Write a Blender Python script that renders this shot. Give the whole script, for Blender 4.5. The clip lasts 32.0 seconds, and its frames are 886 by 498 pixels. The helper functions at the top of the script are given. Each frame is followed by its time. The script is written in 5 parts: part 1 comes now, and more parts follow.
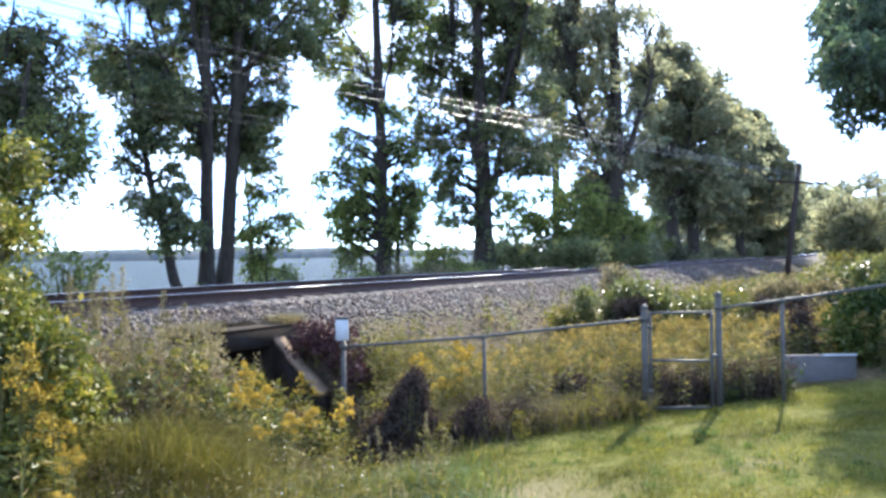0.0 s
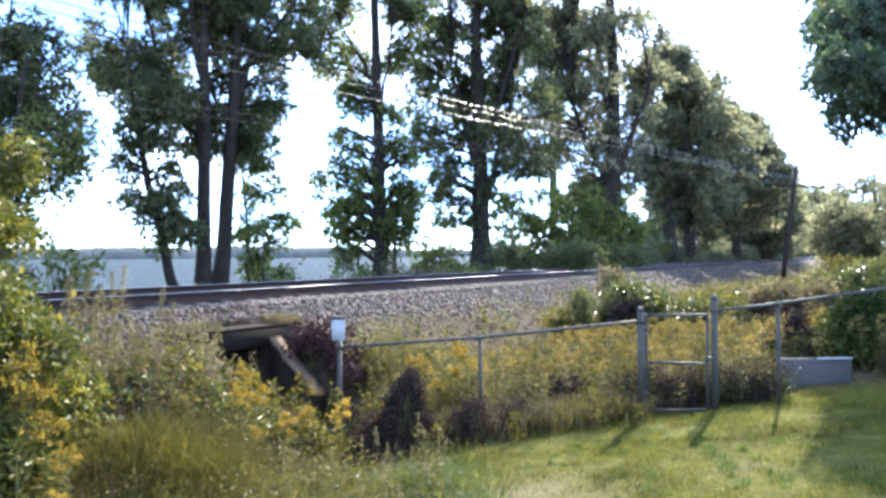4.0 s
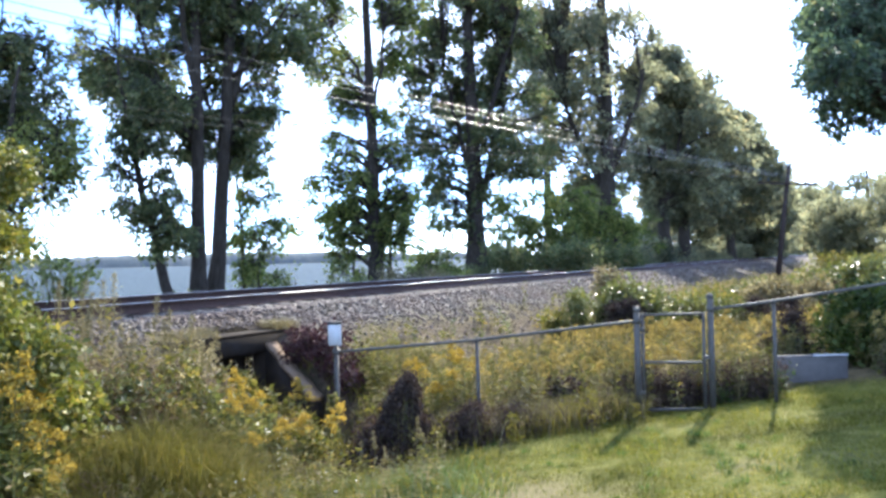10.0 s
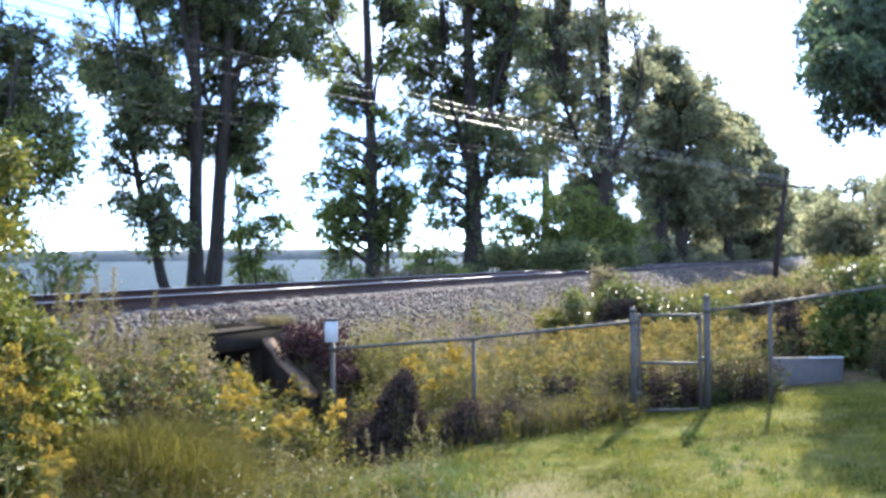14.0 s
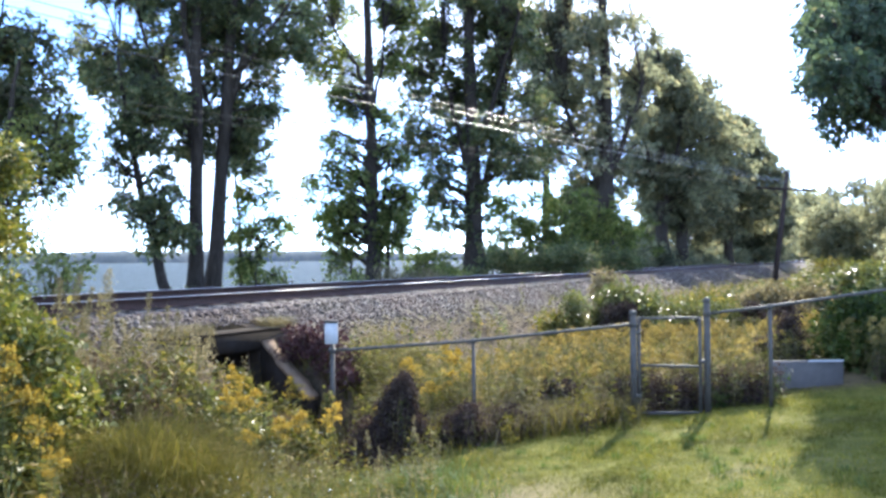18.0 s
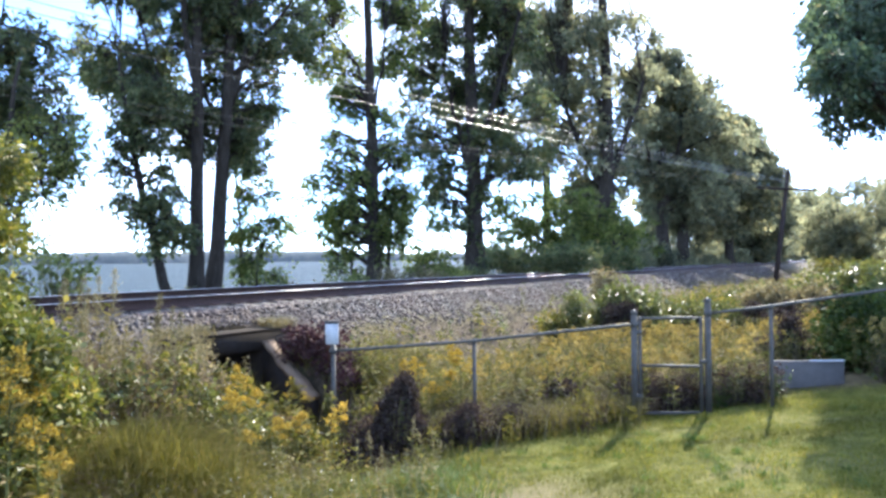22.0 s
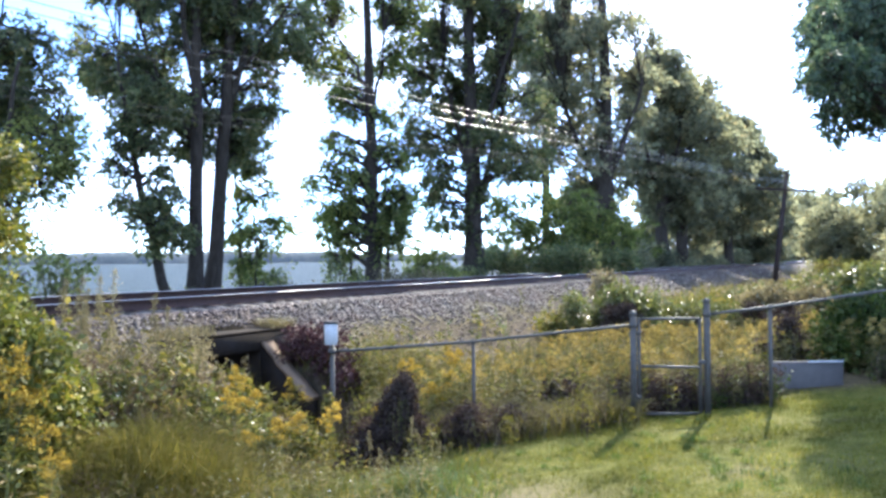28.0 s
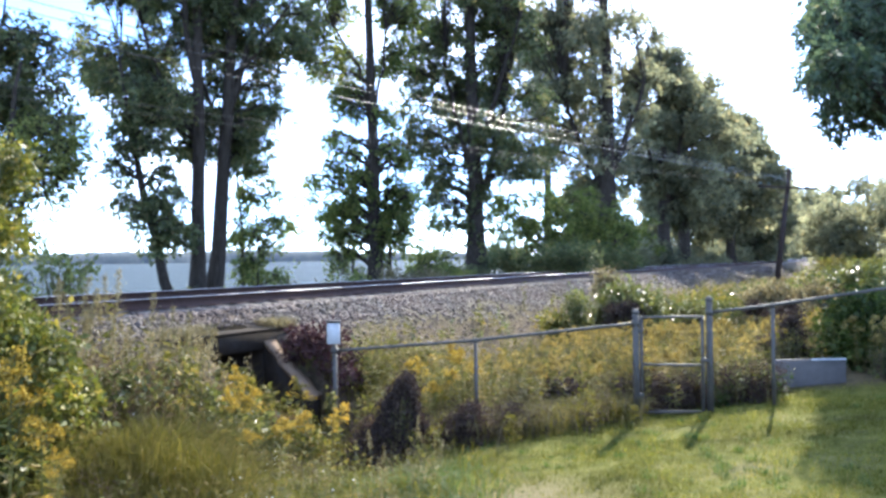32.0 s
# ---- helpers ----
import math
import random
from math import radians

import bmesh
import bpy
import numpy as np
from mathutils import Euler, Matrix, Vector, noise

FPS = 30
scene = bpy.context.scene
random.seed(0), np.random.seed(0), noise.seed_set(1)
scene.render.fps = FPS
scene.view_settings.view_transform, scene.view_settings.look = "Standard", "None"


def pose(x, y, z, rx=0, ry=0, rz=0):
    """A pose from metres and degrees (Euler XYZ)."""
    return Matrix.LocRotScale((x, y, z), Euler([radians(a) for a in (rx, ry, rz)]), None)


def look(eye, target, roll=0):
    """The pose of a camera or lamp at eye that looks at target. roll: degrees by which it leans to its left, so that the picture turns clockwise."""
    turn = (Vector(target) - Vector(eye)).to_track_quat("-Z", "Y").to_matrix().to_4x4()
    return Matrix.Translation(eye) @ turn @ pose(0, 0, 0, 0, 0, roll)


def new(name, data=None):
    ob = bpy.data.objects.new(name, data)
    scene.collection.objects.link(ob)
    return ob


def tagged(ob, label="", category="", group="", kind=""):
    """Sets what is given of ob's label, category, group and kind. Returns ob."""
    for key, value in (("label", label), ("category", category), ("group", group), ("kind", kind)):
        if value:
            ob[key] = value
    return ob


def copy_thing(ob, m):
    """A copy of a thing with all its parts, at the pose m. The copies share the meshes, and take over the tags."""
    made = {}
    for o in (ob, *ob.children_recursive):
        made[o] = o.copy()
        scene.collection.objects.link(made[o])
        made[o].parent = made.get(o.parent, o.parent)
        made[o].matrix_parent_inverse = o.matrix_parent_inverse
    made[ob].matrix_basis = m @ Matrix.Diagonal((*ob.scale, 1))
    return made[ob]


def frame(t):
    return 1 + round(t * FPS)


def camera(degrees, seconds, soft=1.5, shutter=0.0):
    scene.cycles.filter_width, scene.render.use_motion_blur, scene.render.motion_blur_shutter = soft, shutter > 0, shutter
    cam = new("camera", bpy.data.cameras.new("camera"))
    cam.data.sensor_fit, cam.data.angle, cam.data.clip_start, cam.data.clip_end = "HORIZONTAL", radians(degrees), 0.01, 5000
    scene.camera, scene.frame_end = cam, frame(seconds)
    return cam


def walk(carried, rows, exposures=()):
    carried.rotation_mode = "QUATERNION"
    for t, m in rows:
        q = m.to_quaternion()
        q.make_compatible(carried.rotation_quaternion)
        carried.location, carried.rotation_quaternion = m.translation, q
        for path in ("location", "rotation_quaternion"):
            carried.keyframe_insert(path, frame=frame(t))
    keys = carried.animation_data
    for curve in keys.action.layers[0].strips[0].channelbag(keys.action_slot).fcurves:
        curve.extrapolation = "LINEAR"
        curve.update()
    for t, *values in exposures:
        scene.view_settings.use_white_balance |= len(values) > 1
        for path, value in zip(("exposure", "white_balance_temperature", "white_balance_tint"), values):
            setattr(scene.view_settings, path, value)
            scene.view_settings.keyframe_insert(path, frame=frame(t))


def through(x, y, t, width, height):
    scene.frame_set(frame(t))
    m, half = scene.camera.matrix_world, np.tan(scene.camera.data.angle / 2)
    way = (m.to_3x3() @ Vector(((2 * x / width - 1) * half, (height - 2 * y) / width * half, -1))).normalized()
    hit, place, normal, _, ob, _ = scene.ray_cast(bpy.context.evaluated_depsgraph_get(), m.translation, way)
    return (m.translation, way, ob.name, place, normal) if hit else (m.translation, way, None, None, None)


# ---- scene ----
# ---- camera: held by hand on the lawn, standing still, looking over a fence at a railway ----
EYE = 2.04
cam = camera(60, 32.0, soft=3.0)
# seconds, tilt up, lean, turn in degrees
walk(cam, [(t, pose(0, 0, EYE, 90 + up, lean, turn)) for t, up, lean, turn in (
        (0, 0.476, 0.853, 0.721), (0.5, 0.459, 0.462, 0.670), (1, 0.486, -0.046, 0.596), (1.5, 0.551, 0.345, 0.556), (2, 0.611, 0.840, 0.605),
        (2.5, 0.466, 0.619, 0.560), (3, 0.492, 0.534, 0.517), (3.5, 0.512, 0.415, 0.483), (5.5, 0.600, 0.448, 0.518), (6, 0.623, 0.348, 0.354),
        (6.5, 0.599, 0.064, 0.299), (7, 0.588, -0.072, 0.191), (7.5, 0.680, -0.314, 0.139), (8, 0.707, 0.179, 0.172), (8.5, 0.668, 0.473, 0.185),
        (9, 0.699, 0.417, 0.113), (9.5, 0.827, 0.883, 0.124), (10, 0.754, 1.352, 0.149), (10.5, 0.633, 1.945, 0.216), (11, 0.647, 1.119, 0.123),
        (11.5, 0.659, 1.140, 0.114), (12, 0.645, 0.540, -0.025), (12.5, 0.647, 0.416, -0.080), (13, 0.540, 0.850, -0.000), (13.5, 0.533, 0.844, -0.008),
        (14, 0.610, 0.645, -0.042), (14.5, 0.571, 1.187, 0.130), (16.5, 0.450, 0.818, 0.030), (17, 0.586, 0.794, 0.005), (17.5, 0.726, 0.446, -0.028),
        (18, 0.776, 0.493, -0.031), (18.5, 0.862, 0.459, -0.065), (19, 0.806, 0.354, -0.064), (19.5, 0.793, 0.040, -0.086), (20, 0.741, 0.277, -0.078),
        (20.5, 0.742, 0.506, -0.037), (21, 0.793, 0.679, -0.021), (21.5, 0.839, 0.603, 0.022), (22, 0.791, 0.562, 0.022), (22.5, 0.735, 0.795, 0.007),
        (23, 0.703, 0.935, 0.011), (23.5, 0.714, 0.820, -0.053), (24, 0.707, 0.601, -0.104), (24.5, 0.768, 0.569, -0.107), (25, 0.844, 0.941, -0.045),
        (25.5, 0.812, 0.977, -0.082), (27.5, 0.723, 0.300, -0.090), (28, 0.839, 0.525, -0.041), (28.5, 0.907, 0.318, -0.023), (29, 0.877, 0.788, 0.048),
        (29.5, 0.759, 1.504, 0.166), (30, 0.780, 1.294, 0.158), (30.5, 0.917, 1.173, 0.083), (31, 0.948, 0.909, 0.041), (31.5, 0.948, 0.584, 0.068),
        (32, 0.754, 0.693, 0.118))],
     exposures=((0, 2.66, 5430, 13), (32, 2.66, 5430, 13)))

# ---- light: a hazy sun ahead and to the right, over the lake ----
SUN_EL, SUN_AZ = radians(34), radians(25)          # azimuth from +y towards +x
world = bpy.data.worlds.new("sky")
scene.world = world
world.use_nodes = True
wn, wl = world.node_tree.nodes, world.node_tree.links
sky = wn.new("ShaderNodeTexSky")
sky.sky_type, sky.sun_disc = "NISHITA", False
sky.sun_elevation, sky.sun_rotation = SUN_EL, SUN_AZ
sky.air_density, sky.dust_density, sky.ozone_density = .5, .2, 3.0
# thin bright cloud drifting over all of the sky
coord, spread_out, cloud = wn.new("ShaderNodeTexCoord"), wn.new("ShaderNodeMapping"), wn.new("ShaderNodeTexNoise")
spread_out.inputs["Scale"].default_value = (1.0, 1.0, 2.6)
cloud.inputs["Scale"].default_value, cloud.inputs["Detail"].default_value = 2.3, 7
cover, veil = wn.new("ShaderNodeValToRGB"), wn.new("ShaderNodeMix")
cover.color_ramp.elements[0].position, cover.color_ramp.elements[1].position = .47, .76
cover.color_ramp.elements[0].color, cover.color_ramp.elements[1].color = (.02, .02, .02, 1), (.95, .95, .95, 1)
veil.data_type = "RGBA"
veil.inputs[7].default_value = (7.0, 7.4, 7.9, 1)
wl.new(coord.outputs["Generated"], spread_out.inputs[0])
wl.new(spread_out.outputs[0], cloud.inputs["Vector"])
wl.new(cloud.outputs["Fac"], cover.inputs[0])
wl.new(cover.outputs[0], veil.inputs[0])
wl.new(sky.outputs[0], veil.inputs[6])
wl.new(veil.outputs[2], wn["Background"].inputs[0])
wn["Background"].inputs[1].default_value = 0.13
sun = new("sun", bpy.data.lights.new("sun", "SUN"))
sun.data.energy, sun.data.angle, sun.data.color = 3.1, radians(0.7), (1.0, 0.87, 0.64)
SUN_DIR = Vector((math.sin(SUN_AZ) * math.cos(SUN_EL), math.cos(SUN_AZ) * math.cos(SUN_EL), math.sin(SUN_EL)))
sun.matrix_basis = look(SUN_DIR * 100, (0, 0, 0))

# ---- mesh helpers ----


class Geo:
    """Gathers vertices and faces and turns them into one mesh."""

    def __init__(self):
        self.v, self.q, self.t, self.n = [], [], [], 0

    def add(self, v, quads=None, tris=None):
        v = np.asarray(v, float).reshape(-1, 3)
        if quads is not None and len(quads):
            self.q.append(np.asarray(quads, int).reshape(-1, 4) + self.n)
        if tris is not None and len(tris):
            self.t.append(np.asarray(tris, int).reshape(-1, 3) + self.n)
        self.v.append(v)
        self.n += len(v)
        return self

    def mesh(self, name, mats, smooth=False):
        me = bpy.data.meshes.new(name)
        v = np.concatenate(self.v) if self.v else np.zeros((0, 3))
        q = np.concatenate(self.q) if self.q else np.zeros((0, 4), int)
        t = np.concatenate(self.t) if self.t else np.zeros((0, 3), int)
        me.vertices.add(len(v))
        me.vertices.foreach_set("co", v.ravel().astype(np.float32))
        me.loops.add(q.size + t.size)
        me.loops.foreach_set("vertex_index", np.concatenate([q.ravel(), t.ravel()]).astype(np.int32))
        me.polygons.add(len(q) + len(t))
        me.polygons.foreach_set("loop_start", np.concatenate([np.arange(len(q)) * 4, q.size + np.arange(len(t)) * 3]).astype(np.int32))
        if smooth:
            me.polygons.foreach_set("use_smooth", np.ones(len(q) + len(t), bool))
        for m in (mats if isinstance(mats, (list, tuple)) else [mats]):
            me.materials.append(m)
        me.update(calc_edges=True)
        me.validate()
        return me

    def tube(self, pts, radii, sides=8, caps=True):
        """A round bar along a line of points."""
        pts = np.asarray(pts, float)
        radii = np.broadcast_to(np.asarray(radii, float), (len(pts),))
        d = np.gradient(pts, axis=0)
        d /= np.linalg.norm(d, axis=1)[:, None] + 1e-9
        ref = np.array([0.0, 0, 1]) if abs(d[0][2]) < 0.8 else np.array([1.0, 0, 0])
        a = np.cross(d, ref)
        a /= np.linalg.norm(a, axis=1)[:, None] + 1e-9
        b = np.cross(d, a)
        ang = np.linspace(0, 2 * np.pi, sides, endpoint=False)
        ring = a[:, None] * np.cos(ang)[None, :, None] + b[:, None] * np.sin(ang)[None, :, None]
        v = (pts[:, None] + ring * radii[:, None, None]).reshape(-1, 3)
        n = len(pts)
        i, j = np.meshgrid(np.arange(n - 1), np.arange(sides), indexing="ij")
        k = (j + 1) % sides
        q = np.stack([i * sides + j, i * sides + k, (i + 1) * sides + k, (i + 1) * sides + j], -1).reshape(-1, 4)
        t = []
        if caps:
            v = np.concatenate([v, pts[[0, -1]]])
            for s in range(sides):
                t += [(n * sides, (s + 1) % sides, s), (n * sides + 1, (n - 1) * sides + s, (n - 1) * sides + (s + 1) % sides)]
        return self.add(v, q, t)

    def box(self, lo, hi, bevel=0.0):
        """A box, with bevelled vertical and top edges where asked."""
        (x0, y0, z0), (x1, y1, z1) = lo, hi
        c = bevel
        if c <= 0:
            v = [(x, y, z) for z in (z0, z1) for x, y in ((x0, y0), (x1, y0), (x1, y1), (x0, y1))]
            return self.add(v, [(3, 2, 1, 0), (4, 5, 6, 7), (0, 1, 5, 4), (1, 2, 6, 5), (2, 3, 7, 6), (3, 0, 4, 7)])
        def ring(x0, y0, x1, y1, e, z):
            return [(x0 + e, y0, z), (x1 - e, y0, z), (x1, y0 + e, z), (x1, y1 - e, z), (x1 - e, y1, z), (x0 + e, y1, z), (x0, y1 - e, z), (x0, y0 + e, z)]
        v = (ring(x0 + c, y0 + c, x1 - c, y1 - c, c * .4, z0) + ring(x0, y0, x1, y1, c, z0 + c)
             + ring(x0, y0, x1, y1, c, z1 - c) + ring(x0 + c, y0 + c, x1 - c, y1 - c, c * .4, z1))
        q = [(r * 8 + i, r * 8 + (i + 1) % 8, r * 8 + 8 + (i + 1) % 8, r * 8 + 8 + i) for r in range(3) for i in range(8)]
        q += [(0, 3, 2, 1), (0, 5, 4, 3), (0, 7, 6, 5), (24, 25, 26, 27), (24, 27, 28, 29), (24, 29, 30, 31)]
        return self.add(v, q)

    def leaves(self, rng, at, along, length, width, fold=0.25):
        """Pointed leaves, folded along the midrib: one at each place, lying along a direction."""
        n = len(at)
        at, along = np.asarray(at, float), np.asarray(along, float)
        along = along / (np.linalg.norm(along, axis=1)[:, None] + 1e-9)
        r = rng.normal(size=(n, 3))
        side = np.cross(along, r)
        side /= np.linalg.norm(side, axis=1)[:, None] + 1e-9
        up = np.cross(side, along)
        L = np.broadcast_to(length, (n,))[:, None]
        W = np.broadcast_to(width, (n,))[:, None]
        mid = at + along * L * 0.45
        v = np.stack([at, mid + side * W * .5 + up * W * fold, at + along * L - up * L * .12, mid - side * W * .5 + up * W * fold], 1)
        b = np.arange(n)[:, None] * 4
        return self.add(v.reshape(-1, 3), b + np.array([0, 1, 2, 3]))

    def blades(self, rng, at, height, width, bend):
        """Grass blades of two pieces that bend over."""
        n = len(at)
        at = np.asarray(at, float)
        a = rng.uniform(0, 2 * np.pi, n)
        d = np.stack([np.cos(a), np.sin(a), 0 * a], 1)
        s = np.stack([-np.sin(a), np.cos(a), 0 * a], 1) * np.broadcast_to(width, (n,))[:, None] * .5
        H = np.broadcast_to(height, (n,))[:, None]
        B = np.broadcast_to(bend, (n,))[:, None] * H
        z = np.array([0, 0, 1.0])
        m, e = at + z * H * .6 + d * B * .3, at + z * H * (1 - .25 * np.abs(B) / H) + d * B
        v = np.stack([at - s, at + s, m - s * .8, m + s * .8, e], 1).reshape(-1, 3)
        b = np.arange(n)[:, None] * 5
        return self.add(v, b + np.array([0, 1, 3, 2]), b + np.array([2, 3, 4]))

    def stones(self, rng, at, size):
        """Rough angular stones of eight faces."""
        n = len(at)
        base = np.array([[1, 0, 0], [0, 1, 0], [-1, 0, 0], [0, -1, 0], [.1, 0, .8], [0, .1, -.8]], float)
        v = base[None] * rng.uniform(.6, 1.25, (n, 6, 1)) + rng.normal(0, .16, (n, 6, 3))
        a, b = rng.uniform(0, 6.28, n), rng.uniform(-.7, .7, n)
        ca, sa, cb, sb = np.cos(a), np.sin(a), np.cos(b), np.sin(b)
        x, y, zz = v[..., 0], v[..., 1], v[..., 2]
        x, zz = x * cb[:, None] + zz * sb[:, None], zz * cb[:, None] - x * sb[:, None]
        x, y = x * ca[:, None] - y * sa[:, None], y * ca[:, None] + x * sa[:, None]
        v = np.stack([x, y, zz], -1) * np.asarray(size)[:, None, None] + np.asarray(at)[:, None]
        f = np.array([(0, 1, 4), (1, 2, 4), (2, 3, 4), (3, 0, 4), (1, 0, 5), (2, 1, 5), (3, 2, 5), (0, 3, 5)])
        return self.add(v.reshape(-1, 3), None, (np.arange(n)[:, None, None] * 6 + f[None]).reshape(-1, 3))


def part(name, geo, mat, parent, label="", smooth=False):
    """One mesh object under a thing or a part."""
    ob = new(name, geo if isinstance(geo, bpy.types.Mesh) else geo.mesh(name, mat, smooth))
    ob.parent = parent
    if name in ("leafage", "seed_head", "flower_plume", "branchwork"):
        return tagged(ob, label, "", "", "stuff")
    return tagged(ob, label) if label else ob


def thing(name, label, category, group="", at=(0, 0, 0), rz=0):
    ob = new(name)
    ob.matrix_basis = pose(*at, 0, 0, rz)
    ob.empty_display_size = 0.2
    return tagged(ob, label, category, group)


def solid(name, geo, mat, label, category="", group="", kind="", smooth=False):
    return tagged(new(name, geo.mesh(name, mat, smooth)), label, category, group, kind)


# ---- materials ----


def nodes_of(name):
    m = bpy.data.materials.new(name)
    m.use_nodes = True
    return m, m.node_tree.nodes, m.node_tree.links, m.node_tree.nodes["Principled BSDF"]


def noise_at(n, l, scale, detail=4, rough=0.6, stretch=None):
    c = n.new("ShaderNodeNewGeometry") if stretch is None else n.new("ShaderNodeTexCoord")
    out = c.outputs["Position"] if stretch is None else c.outputs["Object"]
    if stretch is not None:
        mp = n.new("ShaderNodeMapping")
        mp.inputs["Scale"].default_value = stretch
        l.new(out, mp.inputs[0])
        out = mp.outputs[0]
    t = n.new("ShaderNodeTexNoise")
    t.inputs["Scale"].default_value, t.inputs["Detail"].default_value, t.inputs["Roughness"].default_value = scale, detail, rough
    l.new(out, t.inputs["Vector"])
    return t.outputs["Fac"]


def ramp(n, l, fac, stops):
    r = n.new("ShaderNodeValToRGB")
    while len(r.color_ramp.elements) < len(stops):
        r.color_ramp.elements.new(0.5)
    for e, (p, c) in zip(r.color_ramp.elements, stops):
        e.position, e.color = p, (*c, 1)
    l.new(fac, r.inputs[0])
    return r.outputs[0]


def mix(n, l, fac, a, b, kind="MIX"):
    m = n.new("ShaderNodeMix")
    m.data_type, m.blend_type = "RGBA", kind
    for sock, val in ((0, fac), (6, a), (7, b)):
        if isinstance(val, bpy.types.NodeSocket):
            l.new(val, m.inputs[sock])
        else:
            m.inputs[sock].default_value = val if sock == 0 else (*val, 1)
    return m.outputs[2]


def bump(n, l, b, height, strength, distance):
    k = n.new("ShaderNodeBump")
    k.inputs["Strength"].default_value, k.inputs["Distance"].default_value = strength, distance
    l.new(height, k.inputs["Height"])
    l.new(k.outputs[0], b.inputs["Normal"])


def surface(name, stops, scale=4.0, fine=60.0, rough=0.8, metal=0.0, relief=0.3, depth=0.01, stretch=None, stain=None):
    """A worn surface: large patches of colour, fine grain over them, and relief."""
    m, n, l, b = nodes_of(name)
    col = ramp(n, l, noise_at(n, l, scale, 5, .65, stretch), stops)
    grain = noise_at(n, l, fine, 3, .7, stretch)
    col = mix(n, l, .5, col, ramp(n, l, grain, [(.25, (.45,) * 3), (.75, (1, 1, 1))]), "MULTIPLY")
    if stain:
        f = ramp(n, l, noise_at(n, l, scale * .31, 6, .7), [(.52, (0, 0, 0)), (.66, (1, 1, 1))])
        col = mix(n, l, f, col, stain)
    l.new(col, b.inputs["Base Color"])
    b.inputs["Roughness"].default_value, b.inputs["Metallic"].default_value = rough, metal
    b.inputs["Specular IOR Level"].default_value = .12 if rough > .85 else .4
    bump(n, l, b, grain, relief, depth)
    return m


def foliage(name, stops, shine=0.45, through=0.35, glow=(1.0, 1.0, 0.55), patch=1.5):
    """Leaves: each differs in colour, some light passes through, the face is slightly glossy."""
    m, n, l, b = nodes_of(name)
    g = n.new("ShaderNodeNewGeometry")
    oi = n.new("ShaderNodeObjectInfo")
    r = n.new("ShaderNodeMath")
    r.operation = "FRACT"
    s = n.new("ShaderNodeMath")
    l.new(g.outputs["Random Per Island"], s.inputs[0])
    l.new(oi.outputs["Random"], s.inputs[1])
    l.new(s.outputs[0], r.inputs[0])
    col = ramp(n, l, r.outputs[0], stops)
    big = noise_at(n, l, patch, 2, .5)
    col = mix(n, l, .7, col, ramp(n, l, big, [(.32, (.36, .40, .38)), (.68, (1.42, 1.36, 1.12))]), "MULTIPLY")
    l.new(col, b.inputs["Base Color"])
    b.inputs["Roughness"].default_value, b.inputs["Specular IOR Level"].default_value = shine, .25 if shine < .85 else .06
    tr = n.new("ShaderNodeBsdfTranslucent")
    l.new(mix(n, l, 1.0, col, tuple(1.6 * c for c in glow), "MULTIPLY"), tr.inputs[0])
    ms = n.new("ShaderNodeMixShader")
    ms.inputs[0].default_value = through
    l.new(b.outputs[0], ms.inputs[1])
    l.new(tr.outputs[0], ms.inputs[2])
    l.new(ms.outputs[0], n["Material Output"].inputs[0])
    return m


M_BARK = surface("bark", [(.3, (.027, .022, .017)), (.7, (.078, .063, .048))], 3, 40, .95, 0, .8, .03, (6, 6, 1.2))
M_LEAF = foliage("tree_leaf", [(0, (.058, .074, .040)), (.45, (.092, .110, .054)), (.85, (.132, .145, .066)), (1, (.20, .165, .085))], .5, .52, (1.2, 1.2, .95))
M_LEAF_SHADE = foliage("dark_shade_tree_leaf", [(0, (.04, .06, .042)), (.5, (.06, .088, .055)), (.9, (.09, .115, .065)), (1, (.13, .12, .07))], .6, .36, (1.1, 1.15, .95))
# far foliage paled towards grey-green; the bright veil is put into the leaf
M_LEAF_HAZED = foliage("haze_paled_leaf", [(0, (.115, .122, .083)), (.5, (.155, .162, .108)), (.9, (.195, .192, .122)), (1, (.25, .21, .12))], .85, .55, (1.25, 1.25, 1.15), patch=.5)
M_LEAF_LIGHT = foliage("light_leaf", [(0, (.07, .095, .032)), (.5, (.12, .15, .05)), (1, (.21, .215, .085))], .6, .64, (1.1, 1.1, .75))
M_LEAF_WILLOW = foliage("willow_leaf", [(0, (.085, .105, .034)), (.5, (.145, .17, .058)), (1, (.235, .23, .09))], .5, .58, (1.15, 1.15, .8))
M_WEED = foliage("weed_leaf", [(0, (.059, .064, .014)), (.5, (.109, .11, .025)), (.78, (.16, .142, .041)), (1, (.235, .176, .075))], .72, .33, (1, 1, .7), patch=2.5)
M_DRY = foliage("dry_weed", [(0, (.107, .09, .056)), (.5, (.164, .143, .082)), (1, (.262, .234, .148))], .8, .3, (1, .95, .75))
M_BROWN = foliage("withered_weed", [(0, (.06, .042, .032)), (.5, (.115, .082, .062)), (1, (.2, .155, .12))], .85, .25, (1, .9, .75), patch=2.0)
# dark weed colour that stands in for the shade of gaps and hollows
M_SHADOW_WEED = foliage("shadow_dark_weed", [(0, (.036, .027, .025)), (.7, (.062, .047, .042)), (1, (.11, .082, .068))], .9, .12, (1, .85, .75))
M_GRASS = foliage("lawn_grass", [(0, (.083, .092, .019)), (.5, (.128, .135, .031)), (.88, (.177, .169, .045)), (1, (.264, .211, .09))], .85, .4, patch=1.1)
M_TUFT = foliage("coarse_grass", [(0, (.042, .078, .016)), (.6, (.082, .126, .031)), (1, (.18, .195, .062))], .7, .35, patch=1.3)
